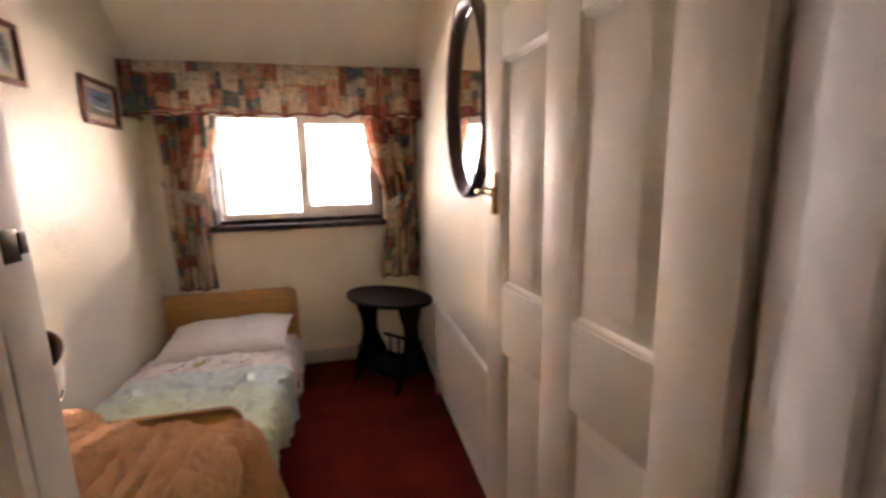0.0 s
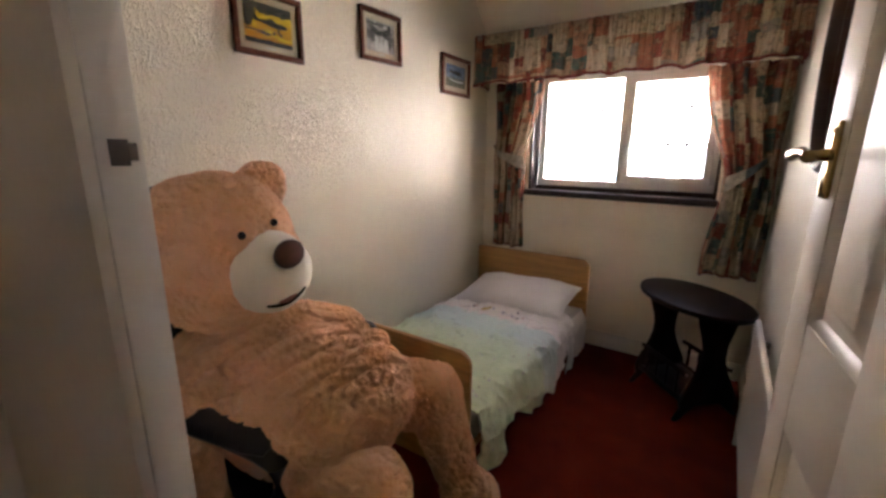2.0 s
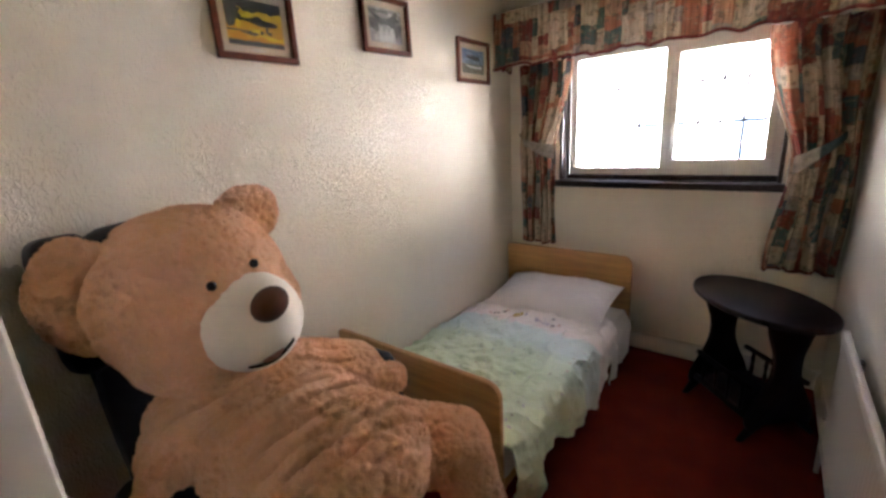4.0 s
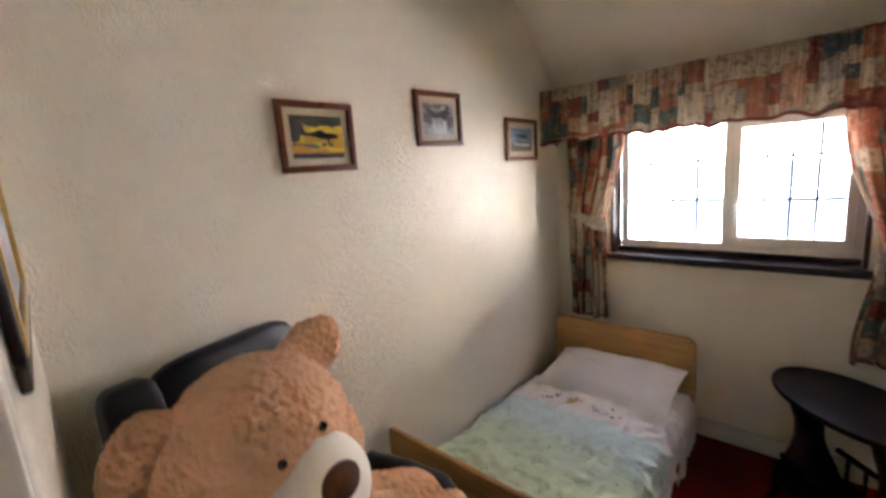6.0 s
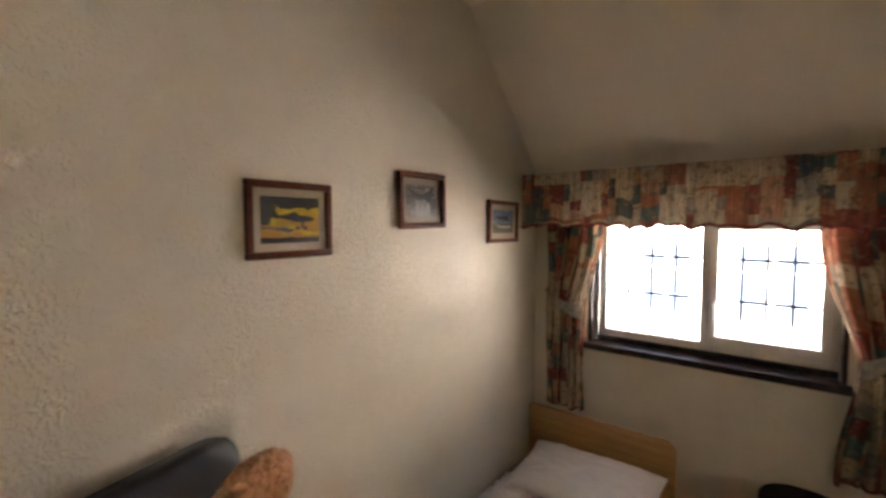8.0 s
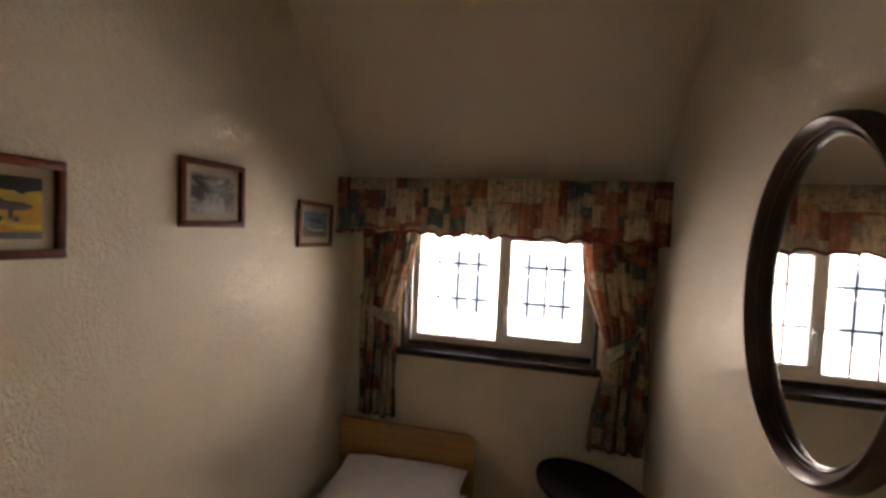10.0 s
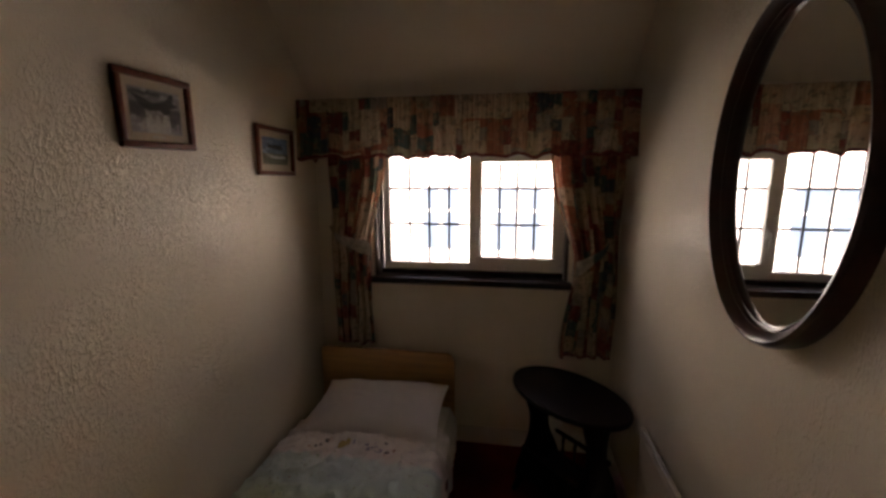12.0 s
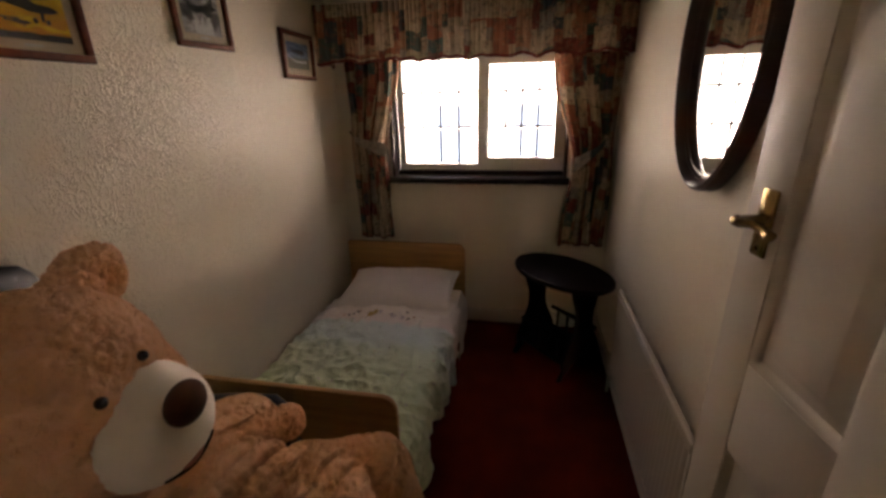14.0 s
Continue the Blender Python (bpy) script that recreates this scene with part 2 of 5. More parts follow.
    ms.inputs[0].default_value = thin
    L(b.outputs[0], ms.inputs[1])
    L(tr.outputs[0], ms.inputs[2])
    L(ms.outputs[0], nt.nodes["Material Output"].inputs[0])
    return m


PATCH = patchwork("patchwork_curtain_print", 0.25)
LINEDPATCH = patchwork("lined_patchwork_print", 0.08)
TEALCLOTH = mat("teal_floral_cotton", (0.10, 0.13, 0.13), 0.9, var=0.5, scale=24, color2=(0.05, 0.065, 0.06), sheen=0.1)
TIEBACK = mat("cream_floral_cotton", (0.50, 0.43, 0.34), 0.9, var=0.5, scale=28, color2=(0.22, 0.20, 0.17), sheen=0.1)
PIPING = mat("maroon_piping", (0.20, 0.035, 0.028), 0.85, var=0.3, scale=20)


def duvet_print(name):
    """Child's cotton: white band at the top, pale blue band, mint green below, small coloured motifs."""
    m = bpy.data.materials.new(name)
    m.use_nodes = True
    nt = m.node_tree
    b = nt.nodes["Principled BSDF"]
    N, L = nt.nodes.new, nt.links.new
    uv = N("ShaderNodeUVMap")
    sep = N("ShaderNodeSeparateXYZ")
    L(uv.outputs[0], sep.inputs[0])
    nz = N("ShaderNodeTexNoise")
    nz.inputs["Scale"].default_value = 14
    L(uv.outputs[0], nz.inputs["Vector"])
    ad = N("ShaderNodeMath")
    ad.operation = 'MULTIPLY_ADD'
    L(nz.outputs[0], ad.inputs[0])
    ad.inputs[1].default_value = 0.03
    L(sep.outputs[1], ad.inputs[2])
    mr = N("ShaderNodeMapRange")
    mr.inputs["From Min"].default_value, mr.inputs["From Max"].default_value = 1.0, 2.5
    L(ad.outputs[0], mr.inputs["Value"])
    ramp = N("ShaderNodeValToRGB")
    cr = ramp.color_ramp
    stops = [(0.0, (0.66, 0.75, 0.46)), (0.30, (0.68, 0.78, 0.53)), (0.44, (0.68, 0.79, 0.62)), (0.50, (0.66, 0.79, 0.75)),
             (0.595, (0.70, 0.81, 0.79)), (0.62, (0.86, 0.80, 0.78)), (1.0, (0.86, 0.83, 0.81))]
    cr.elements[0].color = (*stops[0][1], 1)
    cr.elements[1].position, cr.elements[1].color = stops[1][0], (*stops[1][1], 1)
    for p, c in stops[2:]:
        e = cr.elements.new(p)
        e.color = (*c, 1)
    L(mr.outputs[0], ramp.inputs[0])
    last = ramp.outputs[0]
    for sc, thr, sat in ((30, 0.15, 0.6), (64, 0.11, 0.5)):
        vo = N("ShaderNodeTexVoronoi")
        vo.inputs["Scale"].default_value = sc
        L(uv.outputs[0], vo.inputs["Vector"])
        lt = N("ShaderNodeMath")
        lt.operation = 'LESS_THAN'
        L(vo.outputs["Distance"], lt.inputs[0])
        lt.inputs[1].default_value = thr
        hs = N("ShaderNodeHueSaturation")
        hs.inputs["Saturation"].default_value, hs.inputs["Value"].default_value = sat, 0.55
        L(vo.outputs["Color"], hs.inputs["Color"])
        mx = N("ShaderNodeMixRGB")
        f = N("ShaderNodeMath")
        f.operation = 'MULTIPLY'
        f.inputs[1].default_value = 0.55
        L(lt.outputs[0], f.inputs[0])
        L(f.outputs[0], mx.inputs[0])
        L(last, mx.inputs[1])
        L(hs.outputs[0], mx.inputs[2])
        last = mx.outputs[0]
    L(last, b.inputs["Base Color"])
    b.inputs["Roughness"].default_value = 0.85
    b.inputs["Sheen Weight"].default_value = 0.15
    n3 = N("ShaderNodeTexNoise")
    n3.inputs["Scale"].default_value, n3.inputs["Detail"].default_value = 16, 6
    L(uv.outputs[0], n3.inputs["Vector"])
    bp = N("ShaderNodeBump")
    bp.inputs["Strength"].default_value, bp.inputs["Distance"].default_value = 0.9, 0.03
    L(n3.outputs[0], bp.inputs["Height"])
    L(bp.outputs[0], b.inputs["Normal"])
    return m


DUVET = duvet_print("mint_green_child_print")


def sunset(name, top, low, cloud, scale):
    """A printed picture: a sky that fades from one colour to another, with clouds."""
    m = bpy.data.materials.new(name)
    m.use_nodes = True
    nt = m.node_tree
    b = nt.nodes["Principled BSDF"]
    N, L = nt.nodes.new, nt.links.new
    tc = N("ShaderNodeTexCoord")
    sep = N("ShaderNodeSeparateXYZ")
    L(tc.outputs["Generated"], sep.inputs[0])
    ramp = N("ShaderNodeValToRGB")
    ramp.color_ramp.elements[0].color = (*low, 1)
    ramp.color_ramp.elements[1].color = (*top, 1)
    L(sep.outputs[2], ramp.inputs[0])
    mp = N("ShaderNodeMapping")
    mp.inputs["Scale"].default_value = (1, 1, 2.6)
    L(tc.outputs["Object"], mp.inputs[0])
    n = N("ShaderNodeTexNoise")
    n.inputs["Scale"].default_value, n.inputs["Detail"].default_value = scale, 5
    L(mp.outputs[0], n.inputs["Vector"])
    r = N("ShaderNodeValToRGB")
    r.color_ramp.elements[0].position, r.color_ramp.elements[1].position = 0.5, 0.6
    L(n.outputs[0], r.inputs[0])
    mx = N("ShaderNodeMixRGB")
    L(r.outputs[0], mx.inputs[0])
    L(ramp.outputs[0], mx.inputs[1])
    mx.inputs[2].default_value = (*cloud, 1)
    L(mx.outputs[0], b.inputs["Base Color"])
    b.inputs["Roughness"].default_value = 0.25
    return m


SUNSET = sunset("sunset_print", (0.72, 0.52, 0.03), (0.66, 0.26, 0.05), (0.85, 0.62, 0.05), 24)
CLOUDS = sunset("grey_cloud_print", (0.30, 0.27, 0.26), (0.40, 0.36, 0.34), (0.62, 0.57, 0.53), 34)
BLUESKY = sunset("blue_sky_print", (0.16, 0.24, 0.38), (0.20, 0.22, 0.18), (0.32, 0.40, 0.48), 30)

# ---- building helpers ----


def part(name, bm, material, parent=None, label="", smooth=True):
    """Links a bmesh as one mesh object, in world coordinates, under a thing or a part."""
    me = bpy.data.meshes.new(name)
    bm.to_mesh(me)
    bm.free()
    for mm in (material if isinstance(material, (list, tuple)) else [material]):
        me.materials.append(mm)
    if smooth:
        me.polygons.foreach_set("use_smooth", [True] * len(me.polygons))
        me.set_sharp_from_angle(angle=radians(35))
    ob = new(name, me)
    if parent is not None:
        ob.parent = parent
        ob.matrix_parent_inverse = Matrix.Translation(parent.location).inverted()
    if label:
        ob["label"] = label
    return ob


def thing(name, at, label, category, group="", kind=""):
    ob = new(name)
    ob.location = at
    ob.empty_display_size = 0.05
    return tagged(ob, label, category, group, kind)


def setting(ob, label):
    return tagged(ob, label, "", "", "structure")


def box(a, b, bevel=0.0, m=None, seg=2):
    bm = bmesh.new()
    a, b = Vector(a), Vector(b)
    bmesh.ops.create_cube(bm, size=1.0, matrix=Matrix.Translation((a + b) / 2) @ Matrix.Diagonal((*[abs(v) for v in (b - a)], 1)))
    if bevel:
        bmesh.ops.bevel(bm, geom=bm.edges[:], offset=bevel, segments=seg, affect='EDGES', profile=0.5)
    if m is not None:
        bmesh.ops.transform(bm, matrix=m, verts=bm.verts)
    return bm


def prism(pts, axis, lo, hi, bevel=0.0, m=None, seg=2):
    """A flat outline pushed along an axis: the outline's two coordinates are the other axes, in order."""
    bm = bmesh.new()

    def at(p, h):
        q = list(p)
        q.insert("xyz".index(axis), h)
        return bm.verts.new(q)
    lower, upper = [at(p, lo) for p in pts], [at(p, hi) for p in pts]
    bm.faces.new(lower)
    bm.faces.new(upper)
    n = len(pts)
    for i in range(n):
        bm.faces.new((lower[i], lower[(i + 1) % n], upper[(i + 1) % n], upper[i]))
    bmesh.ops.recalc_face_normals(bm, faces=bm.faces[:])
    if bevel:
        edges = [e for e in bm.edges if len(e.link_faces) == 2 and (len(e.link_faces[0].verts) == n) != (len(e.link_faces[1].verts) == n)]
        bmesh.ops.bevel(bm, geom=edges, offset=bevel, segments=seg, affect='EDGES', profile=0.5)
    if m is not None:
        bmesh.ops.transform(bm, matrix=m, verts=bm.verts)
    return bm


def tube(path, r, seg=10, closed=False, squash=1.0):
    """A round bar along a path; r a number or one for each point."""
    bm = bmesh.new()
    path = [Vector(p) for p in path]
    n = len(path)
    rings = []
    for i, p in enumerate(path):
        d = (path[(i + 1) % n] - path[i - 1]) if closed else (path[min(i + 1, n - 1)] - path[max(i - 1, 0)])
        d.normalize()
        side = d.cross(Vector((0, 0, 1)))
        if side.length < 0.05:
            side = d.cross(Vector((0, 1, 0)))
        side.normalize()
        up = side.cross(d)
        rr = r[i] if isinstance(r, (list, tuple)) else r
        rings.append([bm.verts.new(p + side * math.cos(k * math.tau / seg) * rr + up * math.sin(k * math.tau / seg) * rr * squash) for k in range(seg)])
    for i in range(n if closed else n - 1):
        a, b = rings[i], rings[(i + 1) % n]
        for k in range(seg):
            bm.faces.new((a[k], a[(k + 1) % seg], b[(k + 1) % seg], b[k]))
    if not closed:
        bm.faces.new(rings[0])
        bm.faces.new(rings[-1])
    bmesh.ops.recalc_face_normals(bm, faces=bm.faces[:])
    return bm


def join(*bms):
    out = bms[0]
    for b in bms[1:]:
        me = bpy.data.meshes.new("tmp")
        b.to_mesh(me)
        b.free()
        out.from_mesh(me)
        bpy.data.meshes.remove(me)
    return out


def sheet(fn, nu, nv, uvf=None, thick=0.0):
    """A cloth: fn(u, v) gives a place, u and v from 0 to 1."""
    bm = bmesh.new()
    lay = bm.loops.layers.uv.new("UVMap")
    vs = [[bm.verts.new(fn(i / nu, j / nv)) for i in range(nu + 1)] for j in range(nv + 1)]
    for j in range(nv):
        for i in range(nu):
            f = bm.faces.new((vs[j][i], vs[j][i + 1], vs[j + 1][i + 1], vs[j + 1][i]))
            for lp, (a, b) in zip(f.loops, ((i, j), (i + 1, j), (i + 1, j + 1), (i, j + 1))):
                lp[lay].uv = uvf(a / nu, b / nv) if uvf else (a / nu, b / nv)
    bm.normal_update()
    if thick:
        bmesh.ops.solidify(bm, geom=bm.faces[:], thickness=thick)
    return bm


def smoothstep(a, b, x):
    t = min(max((x - a) / (b - a), 0), 1)
    return t * t * (3 - 2 * t)


# ---- the room's shell ----
RW, WY = 1.712, 2.60          # right wall, window wall
HZ, HOT = 2.75, 2.742


def front(x):
    return 0.102 - 0.055 * x


setting(part("floor", prism([(-0.12, -1.5), (3.1, -1.5), (3.1, 0.026), (1.832, 0.026), (1.832, 2.72), (-0.12, 2.72)], "z", -0.12, 0.0), CARPET), "dark red cut-pile carpet over the whole floor")
setting(part("wall_left", box((-0.12, 0.0, 0.0), (0.0, 2.72, 2.9)), WALL, smooth=False), "cream painted wall with combed plaster texture")
setting(part("wall_right", prism([(RW + 0.068, 0.0265), (RW + 0.068, 0.44), (RW, 0.44), (RW, 2.72), (RW + 0.12, 2.72), (RW + 0.12, 0.0265)], "z", 0.0, 2.9), WALL, smooth=False), "cream painted wall with combed plaster texture")
# window wall: below, above and beside the opening
OX0, OX1, OZ0, OZ1 = 0.340, 1.448, 0.985, 1.785
wl = join(box((0, WY, 0), (RW, WY + 0.12, OZ0)), box((0, WY, OZ1), (RW, WY + 0.12, 2.015)),
          box((0, WY, OZ0), (OX0, WY + 0.12, OZ1)), box((OX1, WY, OZ0), (RW, WY + 0.12, OZ1)))
setting(part("wall_window", wl, WALL, smooth=False), "cream painted wall round the window, under a sloping ceiling")
outer = join(box((-0.12, WY + 0.121, -2.8), (RW + 0.12, WY + 0.24, OZ0 - 0.02)), box((-0.12, WY + 0.121, OZ1 + 0.02), (RW + 0.12, WY + 0.24, 2.0)),
             box((-0.12, WY + 0.121, OZ0 - 0.02), (OX0 - 0.02, WY + 0.24, OZ1 + 0.02)), box((OX1 + 0.02, WY + 0.121, OZ0 - 0.02), (RW + 0.12, WY + 0.24, OZ1 + 0.02)))
setting(part("wall_outside", outer, RENDERW, smooth=False), "outer skin of the house wall round the window")
# front wall, a little out of square, with the doorway at its end
DX0, DX1 = 0.913, 1.730
fw = prism([(-0.0, front(0)), (DX0 - 0.032, front(DX0)), (DX0 - 0.032, front(DX0) - 0.022), (-0.0, front(0) - 0.022)], 'z', 0, 2.9)
fw2 = prism([(DX0 - 0.032, front(DX0)), (RW + 0.067, front(RW) + 0.01), (RW + 0.067, front(RW) - 0.10), (DX0 - 0.032, front(DX0) - 0.10)], 'z', 2.06, 2.9)
setting(part("wall_front", join(fw, fw2), WALL, smooth=False), "cream painted wall with the doorway through it")
# ceilings
sl = prism([(2.62, 1.995), (1.845, HOT + 0.005), (1.845, HOT + 0.1), (2.84, 1.90), (2.84, 1.80)], 'x', -0.12, RW + 0.12)
setting(part("ceiling_slope", sl, CEIL, smooth=False), "cream painted ceiling that slopes down to the window wall")
setting(part("ceiling", box((-0.12, -0.1, HOT), (RW + 0.12, 1.85, HOT + 0.1)), CEIL, smooth=False), "flat cream painted ceiling")

# hall behind the doorway: back, left and end walls and ceiling added unseen
setting(part("wall_hall_back_unseen", box((-0.12, -1.5, 0), (3.1, -1.38, 2.5)), HALLWALL), "pale painted wall of the landing")
setting(part("wall_hall_left_unseen", box((-0.12, -1.38, 0), (-0.002, -0.001, 2.5)), HALLWALL), "pale painted wall of the landing")
# the opening is added to let sky light onto the landing, out of view
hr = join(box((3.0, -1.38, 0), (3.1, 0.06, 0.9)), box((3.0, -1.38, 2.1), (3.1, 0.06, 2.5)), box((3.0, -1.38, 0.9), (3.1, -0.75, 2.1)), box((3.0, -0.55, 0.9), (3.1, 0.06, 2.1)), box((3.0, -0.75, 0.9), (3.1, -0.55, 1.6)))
setting(part("wall_hall_right_unseen", hr, HALLWALL), "unseen end wall of the landing with an opening added to let sky light in")
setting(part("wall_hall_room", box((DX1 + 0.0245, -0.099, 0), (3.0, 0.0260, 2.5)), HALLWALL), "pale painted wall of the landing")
setting(part("ceiling_hall", box((-0.12, -1.5, 2.5), (3.1, -0.056, 2.6)), CEIL), "flat white ceiling of the landing, unseen, added to close it off")

# skirting boards


def skirting(name, a, b, side):
    """A board along a wall from a to b, with a chamfered top; side: the way into the room."""
    a, b, s = Vector(a), Vector(b), Vector(side)
    prof = [(0, 0), (0.016, 0), (0.016, 0.075), (0.008, 0.095), (0, 0.098)]
    bm = bmesh.new()
    ends = [[bm.verts.new((*(p + s * d), z)) for d, z in prof] for p in (a, b)]
    for i in range(5):
        bm.faces.new((ends[0][i], ends[0][(i + 1) % 5], ends[1][(i + 1) % 5], ends[1][i]))
    bm.faces.new(ends[0])
    bm.faces.new(ends[1])
    bmesh.ops.recalc_face_normals(bm, faces=bm.faces[:])
    return setting(part(name, bm, GLOSS), "cream gloss skirting board")


skirting("baseboard_window", (0.0, WY), (RW, WY), (0, -1))
skirting("baseboard_right", (RW, 0.9), (RW, WY - 0.016), (-1, 0))
skirting("baseboard_left", (0.0, front(0)), (0.0, WY - 0.016), (1, 0))

# door lining, stops and architraves
DF = front(DX0)
setting(part("door_lining_left", box((DX0 - 0.03, 0.0120, 0), (DX0, 0.060, 2.03), 0.004), GLOSS), "cream gloss door lining with its stop, chipped at the edge")
setting(part("door_lining_right", join(box((DX1, -0.100, 0), (DX1 + 0.024, 0.026, 2.03), 0.003), box((DX1 - 0.012, -0.100, 0), (DX1 - 0.0005, -0.024, 2.03), 0.003)), COOLLITGLOSS), "gloss door lining with its stop, the landing's cool light in its colour")
setting(part("door_lining_head", prism([(DX0 - 0.03, 0.021), (DX1 + 0.024, -0.030), (DX1 + 0.024, 0.024), (DX0 - 0.03, 0.058)], "z", 2.031, 2.06), GLOSS), "cream gloss door head")


def architrave(name, x0, x1, y0, y1, paint=GLOSS):
    return setting(part(name, box((x0, y0, 0), (x1, y1, 2.10), 0.006, seg=3), paint), "gloss painted architrave beside the doorway")


architrave("trim_doorway_room", DX0 - 0.075, DX0 - 0.012, front(DX0 - 0.04) - 0.002, 0.0625)
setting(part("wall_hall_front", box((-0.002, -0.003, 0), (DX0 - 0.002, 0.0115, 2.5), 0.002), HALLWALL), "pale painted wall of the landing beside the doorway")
architrave("trim_doorway_hall_right", DX1 + 0.01, DX1 + 0.08, -0.118, -0.1002, COOLLITGLOSS)
sp = thing("strike_plate", (DX0, 0.045, 1.28), "dull steel strike plate let into the door lining", "strike plate")
part("plate", box((DX0 - 0.001, 0.0245, 1.266), (DX0 + 0.0015, 0.044, 1.296), 0.001), STEEL, sp)
part("keep", box((DX0 + 0.001, 0.042, 1.272), (DX0 + 0.0028, 0.0520, 1.292), 0.0008), STEEL, sp, "worn steel lip")

# ---- the door ----


def build_door():
    W, H, T = 0.798, 2.0, 0.038
    m = Matrix.Translation((1.7112, 0.044, 0.012)) @ Matrix.Rotation(radians(6.36), 4, 'Z')
    d = thing("door_1", (1.7112, 0.044, 0.0), "cream gloss six-panel door standing open against the wall", "door", kind="structure")
    cols, rows = [(0.130, 0.360), (0.478, 0.695)], [(0.21, 0.785), (0.991, 1.628), (1.745, 1.89)]
    # local axes: y along the leaf from the hinge, x through it; the seen face is at x = 0
    frame_bm = box((0.016, 0, 0), (T, W, H), 0.001)
    ys = [0, cols[0][0], cols[0][1], cols[1][0], cols[1][1], W]
    zs = [0, rows[0][0], rows[0][1], rows[1][0], rows[1][1], rows[2][0], rows[2][1], H]
    for i in (0, 2, 4):
        frame_bm = join(frame_bm, box((0, ys[i], 0), (0.017, ys[i + 1], H), 0.0025))
    for k in (0, 2, 4, 6):
        for (c0, c1) in cols:
            frame_bm = join(frame_bm, box((0.0006, c0 - 0.001, zs[k]), (0.017, c1 + 0.001, zs[k + 1]), 0.0025))
    bmesh.ops.transform(frame_bm, matrix=m, verts=frame_bm.verts)
    part("leaf", frame_bm, GLOSS, d)
    for (c0, c1) in cols:
        for (r0, r1) in rows:
            # raised and fielded panel: moulding slope, sunk margin, raised field
            bm = bmesh.new()
            loops = []
            for inset, x in ((0.0, 0.002), (0.006, 0.004), (0.016, 0.0145), (0.024, 0.0145), (0.050, 0.0045), (0.053, 0.004)):
                loops.append([bm.verts.new((x, y, z)) for y, z in ((c0 + inset, r0 + inset), (c1 - inset, r0 + inset), (c1 - inset, r1 - inset), (c0 + inset, r1 - inset))])
            for a, b in zip(loops, loops[1:]):
                for q in range(4):
                    bm.faces.new((a[q], a[(q + 1) % 4], b[(q + 1) % 4], b[q]))
            bm.faces.new(loops[-1])
            bmesh.ops.recalc_face_normals(bm, faces=bm.faces[:])
            bmesh.ops.transform(bm, matrix=m, verts=bm.verts)
            part("panel", bm, GLOSS, d)
    hy, hz = 0.737, 1.262
    hd = part("door_handle", join(box((-0.007, hy - 0.02, hz - 0.063), (0.001, hy + 0.02, hz + 0.063), 0.004, m),
                                  box((-0.009, hy - 0.015, hz - 0.055), (-0.004, hy + 0.015, hz + 0.055), 0.003, m)), BRASS, d, "aged brass lever handle on a long plate")
    part("lever", tube([m @ Vector(p) for p in ((-0.004, hy, hz + 0.008), (-0.02, hy, hz + 0.008), (-0.045, hy, hz + 0.008), (-0.056, hy - 0.006, hz + 0.008), (-0.058, hy - 0.02, hz + 0.008),
                                              (-0.055, hy - 0.05, hz + 0.014), (-0.054, hy - 0.08, hz + 0.010), (-0.056, hy - 0.098, hz + 0.006))],
                       [0.013, 0.009, 0.008, 0.011, 0.010, 0.008, 0.007, 0.010], 12), BRASS, hd)
    for dz in (-0.048, 0.048):
        part("screw", tube([m @ Vector((-0.0085, hy, hz + dz)), m @ Vector((-0.0115, hy, hz + dz))], 0.004, 8), BRASS, hd)


build_door()

# ---- the window ----


